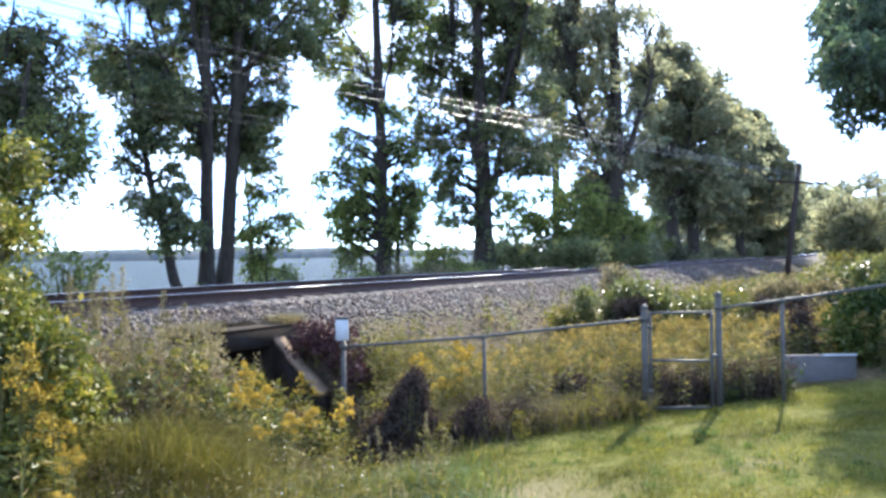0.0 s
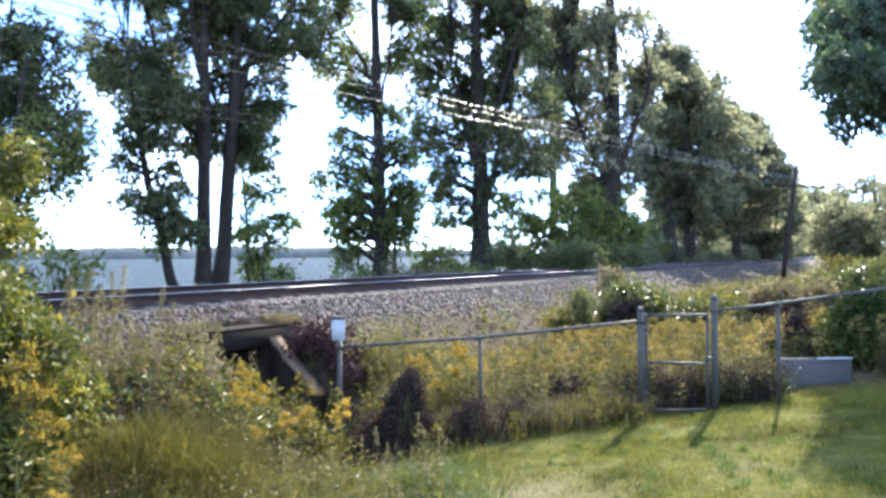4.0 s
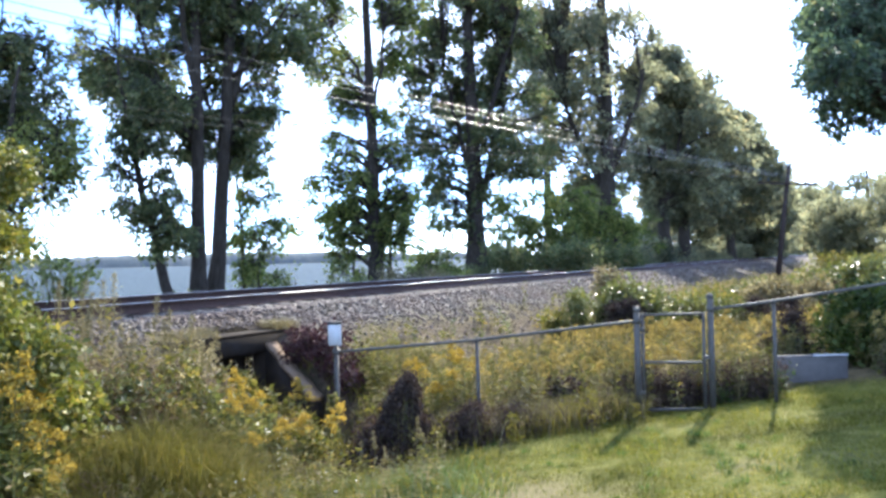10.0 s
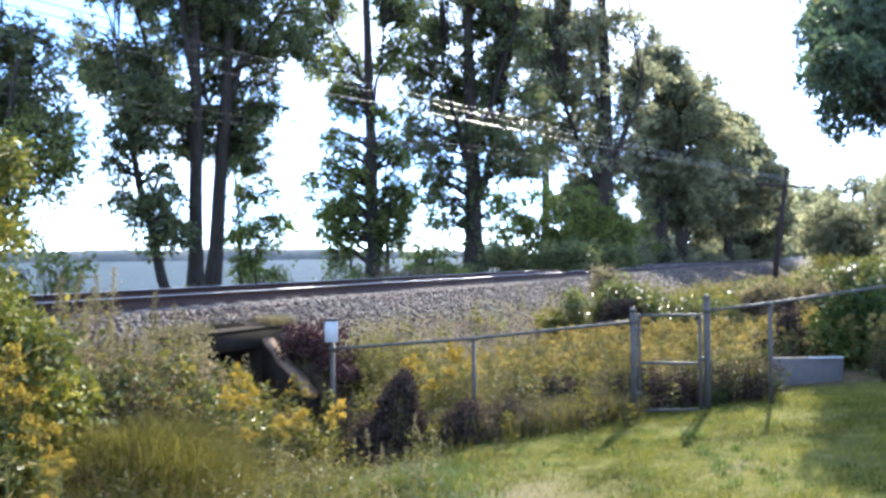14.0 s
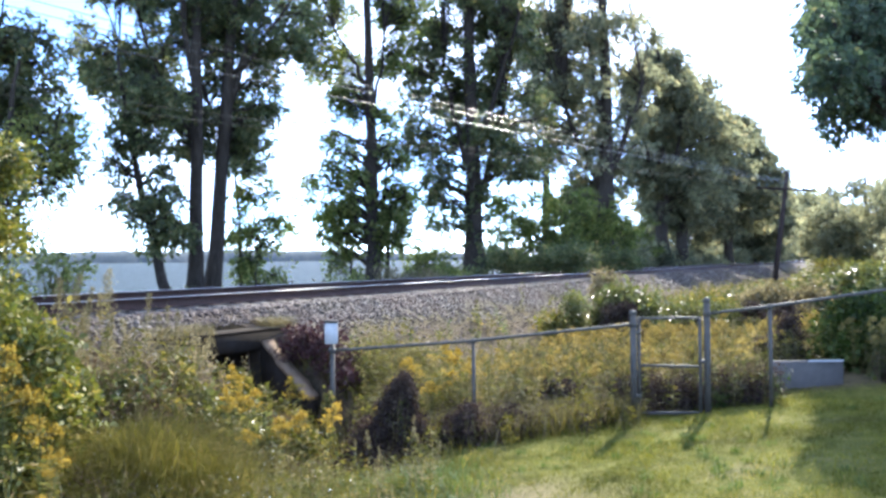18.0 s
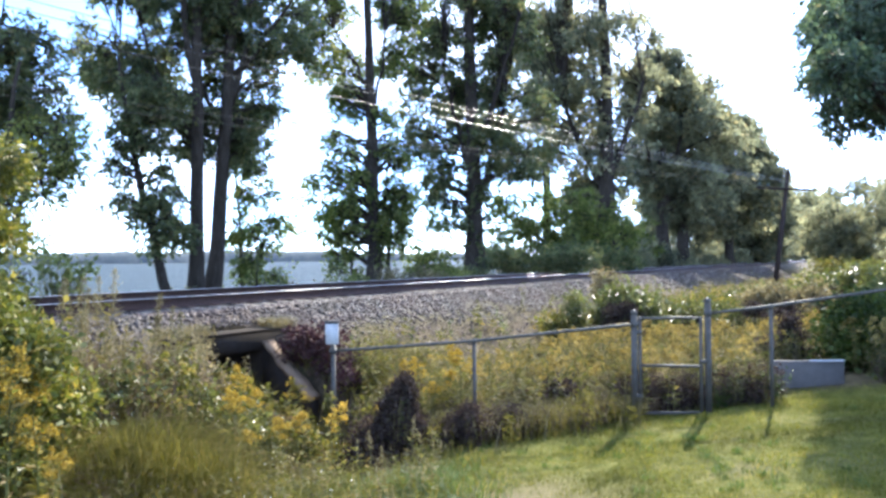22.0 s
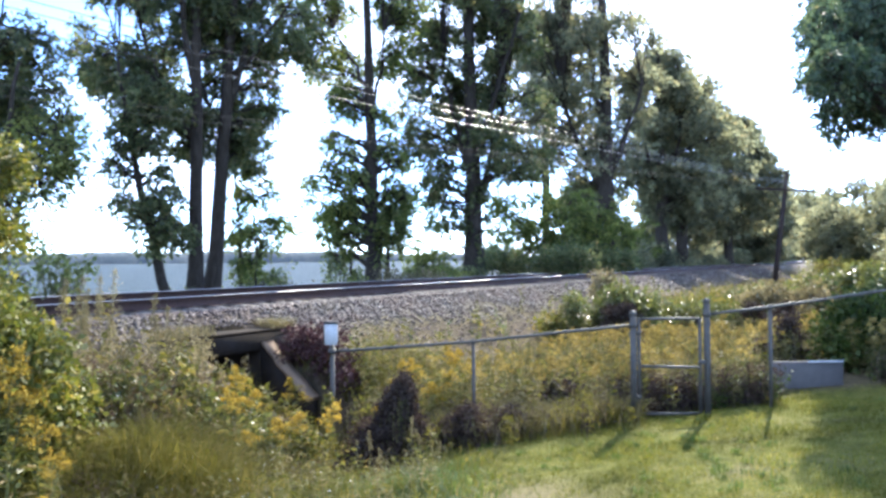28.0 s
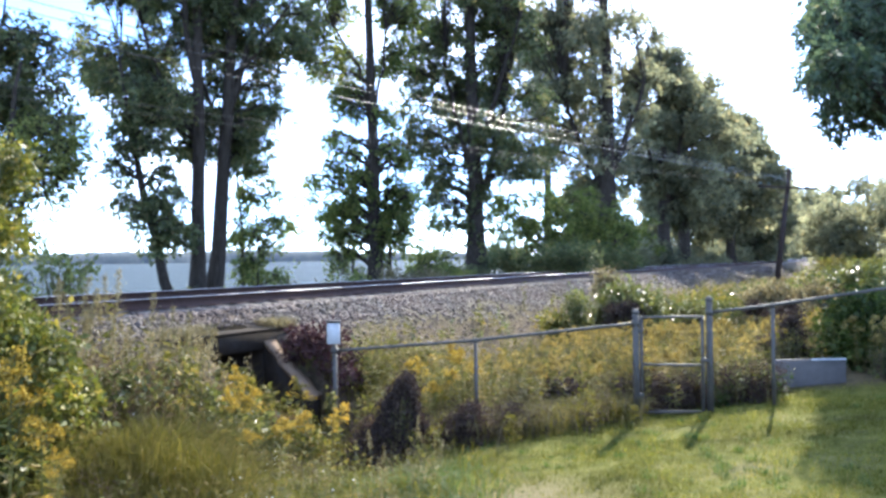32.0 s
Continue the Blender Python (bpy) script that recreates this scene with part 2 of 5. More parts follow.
M_OLIVE = foliage("olive_grass", [(0, (.071, .074, .017)), (.5, (.122, .113, .026)), (.85, (.177, .152, .044)), (1, (.261, .207, .088))], .85, .35, patch=1.6)
M_STEM = foliage("green_stem", [(0, (.08, .09, .025)), (1, (.16, .13, .05))], .6, .1)
M_FLOWER = foliage("goldenrod_flower", [(0, (.16, .13, .055)), (.5, (.232, .182, .072)), (1, (.33, .27, .12))], .85, .3, (1, .95, .5))
M_FLOWER_NEAR = foliage("fresh_goldenrod_flower", [(0, (.235, .16, .03)), (.5, (.33, .232, .042)), (1, (.44, .335, .085))], .85, .3, (1, .95, .5))
M_GLOSSY = foliage("glossy_leaf", [(0, (.056, .068, .024)), (.5, (.1, .112, .04)), (1, (.168, .168, .072))], .36, .33, (1, 1, .7))
M_BANK = foliage("olive_bush_leaf", [(0, (.056, .069, .015)), (.5, (.105, .116, .025)), (.85, (.166, .16, .038)), (1, (.265, .213, .068))], .5, .28, (1, 1, .6), patch=2.0)
M_VINE = foliage("dark_red_vine_leaf", [(0, (.032, .016, .018)), (.7, (.058, .028, .032)), (1, (.11, .06, .055))], .8, .12, (1, .7, .7))
# white of the asters, also painted in for sun glints on leaves
M_FLOWER_GLINT = foliage("white_flower_and_glint", [(0, (.455, .455, .434)), (1, (.595, .595, .574))], .7, .25, (1, 1, 1))
# much darker than worn concrete: the shade of the culvert is in this colour
M_SHADED_CONCRETE = surface("weathered_shaded_concrete", [(.3, (.015, .011, .008)), (.7, (.034, .026, .019))], 3, 50, .95, 0, .5, .01, None, (.03, .026, .023))
M_COPING = surface("pale_concrete", [(.3, (.18, .126, .08)), (.7, (.292, .209, .139))], 4, 50, .9, 0, .5, .01)
M_STEEL = surface("galvanised_steel", [(.35, (.054, .049, .04)), (.7, (.095, .086, .071))], 12, 120, .65, .15, .15, .003)
M_RUST = surface("rusty_rail", [(.3, (.033, .017, .012)), (.7, (.077, .038, .025))], 14, 90, .8, .2, .3, .004)
M_POLISH = surface("polished_rail_head", [(.3, (.42, .41, .39)), (.7, (.58, .57, .55))], 20, 200, .45, 1.0, .05, .001)
M_TIE = surface("weathered_timber", [(.3, (.096, .08, .068)), (.7, (.24, .216, .188))], 5, 60, .9, 0, .6, .01)
M_POLE = surface("old_pole_timber", [(.3, (.025, .018, .016)), (.7, (.06, .046, .04))], 4, 60, .9, 0, .5, .01, (8, 8, .8))
M_PAINT = surface("white_paint", [(.3, (.40, .41, .41)), (.7, (.52, .52, .51))], 6, 60, .5, 0, .1, .003)
M_DARK = surface("dark_rubber", [(.3, (.03, .03, .03)), (.7, (.07, .065, .06))], 8, 60, .7)
M_BOX = surface("grey_box", [(.3, (.085, .079, .073)), (.7, (.131, .121, .111))], 3, 50, .9, 0, .2, .004, None, (.18, .17, .16))
M_WIRE = surface("bare_wire", [(.3, (.016, .0155, .015)), (.7, (.027, .026, .025))], 20, 90, .36, .9, .0, .001)
M_WIRE_OLD = surface("corroded_wire", [(.3, (.024, .024, .022)), (.7, (.048, .048, .042))], 20, 90, .7, .4, .02, .001)
M_GLASS = surface("glass_insulator", [(.3, (.10, .16, .15)), (.7, (.2, .28, .26))], 6, 40, .15)
# distance haze is mixed into the base colour of the hills
M_FAR_HAZE = surface("far_shore", [(.3, (.086, .101, .105)), (.7, (.121, .135, .133))], .01, .08, 1.0, 0, 0, .01)
# darker leaf for a bush and the fence foot, their shade held in it
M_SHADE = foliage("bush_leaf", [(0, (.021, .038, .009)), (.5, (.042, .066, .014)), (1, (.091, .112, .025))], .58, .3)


def stone_material():
    """Crushed stone: every piece has its own tone, dusted with rust-brown dirt."""
    m, n, l, b = nodes_of("ballast_stone")
    g = n.new("ShaderNodeNewGeometry")
    oi, s, r = n.new("ShaderNodeObjectInfo"), n.new("ShaderNodeMath"), n.new("ShaderNodeMath")
    r.operation = "FRACT"
    l.new(g.outputs["Random Per Island"], s.inputs[0])
    l.new(oi.outputs["Random"], s.inputs[1])
    l.new(s.outputs[0], r.inputs[0])
    col = ramp(n, l, r.outputs[0], [(0, (.034, .027, .021)), (.4, (.08, .065, .052)), (.75, (.13, .109, .089)), (1, (.3, .26, .22))])
    dirt = ramp(n, l, noise_at(n, l, 1.3, 5), [(.40, (0, 0, 0)), (.60, (.9, .9, .9))])
    col = mix(n, l, dirt, col, mix(n, l, .72, col, (.115, .078, .062)))
    fine = noise_at(n, l, 90, 3)
    l.new(mix(n, l, .35, col, ramp(n, l, fine, [(.3, (.4, .4, .4)), (.7, (1, 1, 1))]), "MULTIPLY"), b.inputs["Base Color"])
    b.inputs["Roughness"].default_value, b.inputs["Specular IOR Level"].default_value = .75, .3
    bump(n, l, b, fine, .4, .008)
    return m


M_STONE = stone_material()


def ground_material():
    m, n, l, b = nodes_of("ground_soil_and_grass")
    g = n.new("ShaderNodeNewGeometry")
    a = n.new("ShaderNodeAttribute")
    a.attribute_name = "cover"
    sep = n.new("ShaderNodeSeparateColor")
    l.new(a.outputs["Color"], sep.inputs[0])
    big, mid, fine = noise_at(n, l, .9, 5), noise_at(n, l, 6, 5), noise_at(n, l, 55, 4, .75)
    grass = ramp(n, l, mid, [(.3, (.06, .07, .014)), (.55, (.12, .12, .024)), (.75, (.19, .165, .055))])
    worn = ramp(n, l, fine, [(.3, (.13, .105, .05)), (.7, (.24, .20, .11))])
    grass = mix(n, l, ramp(n, l, big, [(.5, (0, 0, 0)), (.68, (.4, .4, .4))]), grass, worn)
    grass = mix(n, l, sep.outputs[2], grass, ramp(n, l, fine, [(.3, (.12, .10, .05)), (.7, (.215, .18, .095))]))
    grit = ramp(n, l, fine, [(.3, (.06, .05, .043)), (.5, (.135, .114, .1)), (.75, (.27, .24, .215))])
    soil = ramp(n, l, mid, [(.3, (.05, .038, .026)), (.7, (.12, .09, .06))])
    col = mix(n, l, sep.outputs[0], grass, grit)
    col = mix(n, l, sep.outputs[1], col, soil)
    l.new(col, b.inputs["Base Color"])
    b.inputs["Roughness"].default_value, b.inputs["Specular IOR Level"].default_value = 1.0, .08
    bump(n, l, b, fine, .8, .03)
    return m


def water_material():
    m, n, l, b = nodes_of("lake_water")
    b.inputs["Base Color"].default_value = (.05, .063, .064, 1)
    b.inputs["Roughness"].default_value, b.inputs["Specular IOR Level"].default_value = .6, .02
    w = noise_at(n, l, .9, 4, .6)
    bump(n, l, b, w, 1.0, .7)
    return m


M_GROUND, M_WATER = ground_material(), water_material()

# ---- the lie of the land, along (s) and across (p) the railway ----
TURN = radians(31)
UX, UY = math.sin(TURN), math.cos(TURN)
NEAR_RAIL, FAR_RAIL, RAIL_TOP, CANT = 10.5, 12.0, 1.46, 0.05
TOP = 1.225
WATER = -2.0


def xy(s, p):
    return s * UX - p * UY, s * UY + p * UX


def sp(x, y):
    return x * UX + y * UY, -x * UY + y * UX


def step(a, b, v):
    k = np.clip((v - a) / (b - a), 0, 1)
    return k * k * (3 - 2 * k)


def wave(x, y, k, seed):
    return (np.sin(x * k + seed) + np.sin(y * k * 1.3 + seed * 2.1) + np.sin((x + y) * k * .7 + seed * .6) + np.sin((x - y) * k * 1.9 + seed)) / 4


def near_segment(x, y, a, b):
    ax, ay = a
    dx, dy = b[0] - ax, b[1] - ay
    k = np.clip(((x - ax) * dx + (y - ay) * dy) / (dx * dx + dy * dy), 0, 1)
    return np.hypot(x - ax - k * dx, y - ay - k * dy)


def height(x, y):
    """The height of the ground."""
    x, y = np.asarray(x, float), np.asarray(y, float)
    s, p = sp(x, y)
    z = .08 * (np.clip(x, -3.0, 11) - 2.4) - .04 * (np.clip(y, -6, 16) - 9.7)
    z = z + .03 * wave(x, y, 1.7, 1.0) + .012 * wave(x, y, 5.3, 2.0)
    z = z + .25 * step(-1.9, -3.2, x) * step(4, 6, y)
    d = np.minimum(near_segment(x, y, (-3.1, 11.9), (-1.5, 10.1)), near_segment(x, y, (-1.5, 10.1), (-1.0, 8.4)))
    ditch = np.exp(-(d / .6) ** 2)
    z = z - .6 * ditch
    bank = np.where(p < 9.4, TOP - (9.4 - p) / 2.1, np.where(p < 13.6, TOP + .03 * step(9.4, 12.5, p), TOP - (p - 13.6) / 2.2))
    bank = bank + .04 * wave(x, y, 2.3, 4.0) * step(9.4, 8.6, p)
    cut = step(7.4, 7.75, s) * step(9.05, 8.85, s) * step(8.9, 8.7, p) * step(5.6, 6.8, p)
    z = np.maximum(z, bank) * (1 - cut) + cut * np.minimum(z, -.42)
    z = np.where(p > 13.6, np.maximum(TOP - (p - 13.6) / 2.2, WATER - .8 + .15 * wave(x, y, .8, 3)), z)
    return np.where(p > 2300, 1.0, z)


def worn_at(x, y):
    """Where the lawn is trodden to straw."""
    return np.exp(-((x - .3) / 1.3) ** 2 - ((y - 6.6) / .75) ** 2) * np.clip(.7 + .9 * wave(x, y, 3.1, 6), 0, 1) + .6 * np.exp(-((x - 2.6) / .3) ** 2 - ((y - 6.9) / .2) ** 2)


def spaced(lo, fine_lo, fine_hi, hi, stepsize, growth=1.22):
    out = list(np.arange(fine_lo, fine_hi + 1e-6, stepsize))
    for sign, edge, end in ((1, fine_hi, hi), (-1, fine_lo, lo)):
        v, d = edge, stepsize
        while abs(v - end) > 1e-6:
            d *= growth
            v = v + sign * d
            if (v - end) * sign > 0:
                v = end
            out.append(v)
    return np.array(sorted(out))


def ground():
    ss, pp = spaced(-4500, -6, 40, 4500, .17), spaced(-4500, -4, 15, 4500, .17)
    S, P = np.meshgrid(ss, pp, indexing="ij")
    X, Y = xy(S, P)
    Z = height(X, Y)
    n, m = S.shape
    i, j = np.meshgrid(np.arange(n - 1), np.arange(m - 1), indexing="ij")
    sc, pc = (ss[:-1] + ss[1:])[:, None] / 2, (pp[:-1] + pp[1:])[None] / 2
    keep = ~((sc > 7.75) & (sc < 8.85) & (pc > 8.55) & (pc < 9.05))
    i, j = i[keep], j[keep]
    g = Geo().add(np.stack([X, Y, Z], -1), np.stack([i * m + j, (i + 1) * m + j, (i + 1) * m + j + 1, i * m + j + 1], -1))
    ob = solid("ground", g, M_GROUND, "mown lawn, weedy ditch and gravel railway embankment", "ground", "", "structure", True)
    col = ob.data.attributes.new("cover", "FLOAT_COLOR", "POINT")
    x, y, s, p = X.ravel(), Y.ravel(), S.ravel(), P.ravel()
    grit = step(8.0, 9.1, p + .5 * wave(x, y, 1.5, 5)) * step(15.2, 14.4, p)
    d = near_segment(x, y, (-3.1, 11.9), (-1.0, 8.4))
    soil = np.maximum(np.exp(-(d / 1.1) ** 2), step(5.4, 6.6, p) * (1 - grit) * .95)
    soil = np.maximum(soil, step(10.3, 10.9, y) * (p < 7) * .8)
    c = np.stack([grit, np.clip(soil, 0, 1), worn_at(x, y), np.ones_like(grit)], -1)
    col.data.foreach_set("color", c.ravel().astype(np.float32))


def lake():
    g = Geo()
    c = [xy(s, p) for s, p in ((-4400, 19), (4400, 19), (4400, 2450), (-4400, 2450))]
    g.add([(x, y, WATER) for x, y in c], [(0, 1, 2, 3)])
    solid("water", g, M_WATER, "pale rippled lake water", "water", "", "structure")
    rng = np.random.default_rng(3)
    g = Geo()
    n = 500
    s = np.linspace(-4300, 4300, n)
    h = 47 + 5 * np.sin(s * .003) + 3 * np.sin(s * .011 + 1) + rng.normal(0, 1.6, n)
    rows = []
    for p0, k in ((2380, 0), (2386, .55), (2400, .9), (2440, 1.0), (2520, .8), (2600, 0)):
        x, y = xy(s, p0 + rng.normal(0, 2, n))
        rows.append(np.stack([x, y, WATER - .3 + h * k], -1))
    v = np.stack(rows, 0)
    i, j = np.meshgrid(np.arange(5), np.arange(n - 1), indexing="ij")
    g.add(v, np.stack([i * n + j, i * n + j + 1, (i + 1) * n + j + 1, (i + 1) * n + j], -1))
    solid("backdrop_far_shore", g, M_FAR_HAZE, "low wooded hills on the far shore", "backdrop", "", "structure", True)


# ---- the railway ----


def railway():
    track = thing("railway_track", "single railway track with rusty rails on timber sleepers", "railway track")
    s0, s1 = -30.0, 170.0
    for p, top in ((NEAR_RAIL, RAIL_TOP), (FAR_RAIL, RAIL_TOP + CANT)):
        prof = [(-.07, 0), (.07, 0), (.07, .012), (.012, .03), (.009, .125), (.034, .138), (.036, .165), (.028, .172), (-.028, .172), (-.036, .165), (-.034, .138), (-.009, .125), (-.012, .03), (-.07, .012)]
        g = Geo()
        st = np.linspace(s0, s1, 41)
        v = []
        for s in st:
            for dp, dz in prof:
                x, y = xy(s, p + dp)
                v.append((x, y, top - .172 + dz))
        k = len(prof)
        q = [(i * k + j, i * k + (j + 1) % k, (i + 1) * k + (j + 1) % k, (i + 1) * k + j) for i in range(40) for j in range(k)]
        g.add(v, q)
        me = g.mesh("rail", [M_RUST, M_POLISH])
        idx = np.array([1 if (n % k) in (6, 7, 8) else 0 for n in range(len(q))], np.int32)
        me.polygons.foreach_set("material_index", idx)
        part("rail", me, None, track, "rusty steel rail with a polished head")
    tie = Geo().box((-.115, -1.3, -.18), (.115, 1.3, 0), .012).mesh("sleeper", M_TIE)
    plate = Geo().box((-.09, -.17, 0), (.09, .17, .014), .004).mesh("tie_plate", M_RUST)
    rng = random.Random(5)
    cant = math.atan2(CANT, FAR_RAIL - NEAR_RAIL)
    s = -9.0
    while s < 110:
        p = (NEAR_RAIL + FAR_RAIL) / 2 + rng.uniform(-.06, .06)
        x, y = xy(s, p)
        ob = part("sleeper", tie, None, track)
        ob.matrix_basis = Matrix.Translation((x, y, RAIL_TOP + CANT / 2 - .187)) @ Euler((0, 0, math.pi / 2 - TURN + rng.uniform(-.02, .02))).to_matrix().to_4x4() @ Euler((cant, 0, 0)).to_matrix().to_4x4()
        if s < 26:
            for q in (NEAR_RAIL, FAR_RAIL):
                pl = part("tie_plate", plate, None, ob)
                pl.matrix_basis = pose(0, q - p, 0.0005)
        s += .53 + rng.uniform(-.03, .03)


def ballast():
    rng = np.random.default_rng(11)
    g = Geo()
    for n, sa, sb, pa, pb, lo, hi in ((30000, 1, 24, 6.9, 10.0, .018, .048), (7000, 1, 24, 10.0, 13.6, .02, .045), (12000, 24, 70, 7.0, 10.2, .035, .08), (4000, -8, 1, 7.5, 13.5, .025, .055)):
        s, p = rng.uniform(sa, sb, n), rng.uniform(pa, pb, n)
        x, y = xy(s, p)
        keep = (rng.uniform(0, 1, n) < .16 * step(7.1, 8.0, p) + .84 * step(8.0, 9.3, p + .6 * wave(x, y, 1.5, 5))) & ~((s > 7.3) & (s < 9.15) & (p < 8.6)) & ~((s > 6.9) & (s < 9.6) & (p > 8.5) & (p < 9.0))
        x, y = x[keep], y[keep]
        size = rng.uniform(lo, hi, len(x))
        g.stones(rng, np.stack([x, y, height(x, y) + size * .25], -1), size)
    solid("ballast", g, M_STONE, "loose grey crushed stone ballast on the embankment", "gravel", "", "stuff")


def loose_stones():
    """The stones nearest the lawn, one by one."""
    rng = np.random.default_rng(12)
    kinds = [Geo().stones(rng, np.zeros((1, 3)), [1.0]).mesh("stone", M_STONE) for _ in range(8)]
    host = bpy.data.objects["ground"]
    made = 0
    while made < 290:
        s, p = rng.uniform(4.5, 15), rng.uniform(8.3, 9.7)
        if 6.8 < s < 9.7 and p < 9.05:
            continue
        x, y = xy(s, p)
        k = rng.uniform(.035, .062)
        ob = part("stone", kinds[made % 8], None, host)
        ob.matrix_basis = pose(x, y, float(height(x, y)) + k * .3, rng.uniform(-30, 30), rng.uniform(-30, 30), rng.uniform(0, 360)) @ Matrix.Scale(k, 4)
        made += 1


def culvert():
    """A concrete box culvert under the track: headwall, side walls, roof slab and a sloping wing wall."""
    th = thing("culvert", "old concrete box culvert opening under the railway", "culvert")
    def block(name, s0, s1, p0, p1, z0, z1, label=""):
        g = Geo().box((0, 0, 0), (s1 - s0, p1 - p0, z1 - z0), .025)
        x, y = xy(s0, p0)
        ob = part(name, g, M_SHADED_CONCRETE, th, label)
        ob.matrix_basis = pose(x, y, z0, 0, 0, 90 - math.degrees(TURN))
        return ob
    block("headwall", 7.0, 9.5, 8.62, 8.92, .655, .95, "stained concrete headwall with its shade put into the colour")
    block("coping", 6.95, 9.55, 8.58, 8.96, .953, .985, "worn stained coping in the shade-darkened concrete")
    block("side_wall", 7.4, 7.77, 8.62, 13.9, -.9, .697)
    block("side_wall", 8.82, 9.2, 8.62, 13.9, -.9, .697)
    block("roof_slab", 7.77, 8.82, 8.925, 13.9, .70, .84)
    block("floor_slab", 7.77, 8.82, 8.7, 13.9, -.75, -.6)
    # wing wall, falling towards the ditch
    a, b = np.array((*xy(8.9, 8.58), .74)), np.array((*xy(8.74, 7.5), -.02))
    d = (b - a)[:2] / np.linalg.norm((b - a)[:2])
    w = np.array((-d[1], d[0])) * .095
    v = []
    for q in (a, b):
        for sgn in (1, -1):
            for z in (-.95, q[2]):
                v.append((q[0] + sgn * w[0], q[1] + sgn * w[1], z))
    g = Geo().add(v, [(0, 1, 3, 2), (4, 6, 7, 5), (0, 4, 5, 1), (2, 3, 7, 6), (1, 5, 7, 3), (0, 2, 6, 4)])
    wall = part("wing_wall", g, M_SHADED_CONCRETE, th, "sloping concrete wing wall")
    rng, n = np.random.default_rng(17), 9
    v = []
    for i in range(n):
        q = a + (b - a) * i / (n - 1)
        chip = rng.uniform(.95, 1.45, 2)
        v += [(q[0] + sg * w[0] * c, q[1] + sg * w[1] * c, q[2] + dz + (rng.uniform(-.02, .012) if dz > .05 else 0)) for sg, c in ((1, chip[0]), (-1, chip[1])) for dz in (.004, .075)]
    q = [f for i in range(n - 1) for f in ((i * 4, i * 4 + 4, i * 4 + 5, i * 4 + 1), (i * 4 + 2, i * 4 + 3, i * 4 + 7, i * 4 + 6), (i * 4 + 1, i * 4 + 5, i * 4 + 7, i * 4 + 3), (i * 4, i * 4 + 2, i * 4 + 6, i * 4 + 4))]
    g = Geo().add(v, q + [(0, 1, 3, 2), (n * 4 - 4, n * 4 - 2, n * 4 - 1, n * 4 - 3)])
    part("coping", g, M_COPING, wall, "pale worn concrete coping")


# ---- the fence ----
FENCE_Y = 9.7


def fence():
    th = thing("metal_fence", "galvanised pipe fence along the lawn", "fence")
    rail_z = lambda x: float(np.interp(x, (-1.4, .38, 2.39, 3.35, 4.15, 5.59, 12), (.9, 1.01, 1.20, 1.33, 1.41, 1.61, 2.2)))
    def post(x, top, r, name="post", label=""):
        z0 = float(height(x, FENCE_Y)) - .1
        g = Geo().tube([(x, FENCE_Y, z0), (x, FENCE_Y, top)], r, 12)
        po = part(name, g, M_STEEL, th, label, True)
        g = Geo().tube([(x, FENCE_Y, top - .01), (x, FENCE_Y, top + .02), (x, FENCE_Y, top + .045), (x, FENCE_Y, top + .055)], [r + .005, r + .005, r * .7, .006], 12)
        part("post_cap", g, M_STEEL, po, "", True)
    post(-1.4, 1.0, .030, "corner_post")
    post(2.40, 1.33, .041, "gate_post")
    post(3.33, 1.48, .041, "gate_post")
    for x in (.38, 4.13, 5.85, 7.6, 9.4):
        post(x, rail_z(x) - .02, .024, "line_post")
    for xs in ((-1.4, .38, 2.40), (3.33, 4.13, 5.85, 7.6, 9.4, 11.0)):
        pts = [(x, FENCE_Y, rail_z(x)) for x in np.linspace(xs[0], xs[-1], 14)]
        part("top_rail", Geo().tube(pts, .021, 10), M_STEEL, th, "", True)
    for x, z in ((2.40, 1.20), (3.33, 1.33), (-1.4, .9)):
        part("rail_clamp", Geo().tube([(x, FENCE_Y, z - .03), (x, FENCE_Y, z + .03)], .048, 12), M_STEEL, th, "", True)
    gate = thing("garden_gate", "closed galvanised pipe gate in the fence", "gate")
    x0, x1, z0, z1, r = 2.47, 3.24, .08, 1.275, .021
    for x in (x0, x1):
        part("gate_upright", Geo().tube([(x, FENCE_Y, z0 - r), (x, FENCE_Y, z1 + r)], r, 10), M_STEEL, gate, "", True)
    for z, d in ((z1, 0), (.68, -.02), (z0, 0)):
        part("gate_rail", Geo().tube([(x0 + r, FENCE_Y, z), (x1 - r, FENCE_Y, z + d)], r * .9, 10), M_STEEL, gate, "", True)
    for z in (.30, 1.1):
        g = Geo().box((2.40, FENCE_Y - .03, z - .025), (x0 + .02, FENCE_Y + .03, z + .025), .006)
        part("hinge", g, M_STEEL, gate)
    part("latch", Geo().box((x1 - .02, FENCE_Y - .035, .70), (3.33, FENCE_Y + .035, .75), .008), M_STEEL, gate, "fork latch")
    sg = thing("sign", "small blank white sign with dark top edge on post", "sign")
    part("panel", Geo().box((-1.485, FENCE_Y - .075, .99), (-1.325, FENCE_Y - .04, 1.25), .006), M_PAINT, sg)
    part("top_edge", Geo().box((-1.495, FENCE_Y - .085, 1.252), (-1.315, FENCE_Y - .03, 1.285), .006), M_DARK, sg, "dark top edge")
    bx = thing("concrete_slab", "pale grey concrete slab standing upright behind the fence", "slab")
    part("face", Geo().box((4.66, 10.9, -.2), (5.68, 11.04, .55), .02), M_BOX, bx)
    part("cap", Geo().box((5.17, 10.87, .542), (5.67, 10.898, .57), .008), M_PAINT, bx, "narrow white cap strip")


# ---- pole and wires ----
LINE_P = 6.2                                        # the pole line runs beside the track


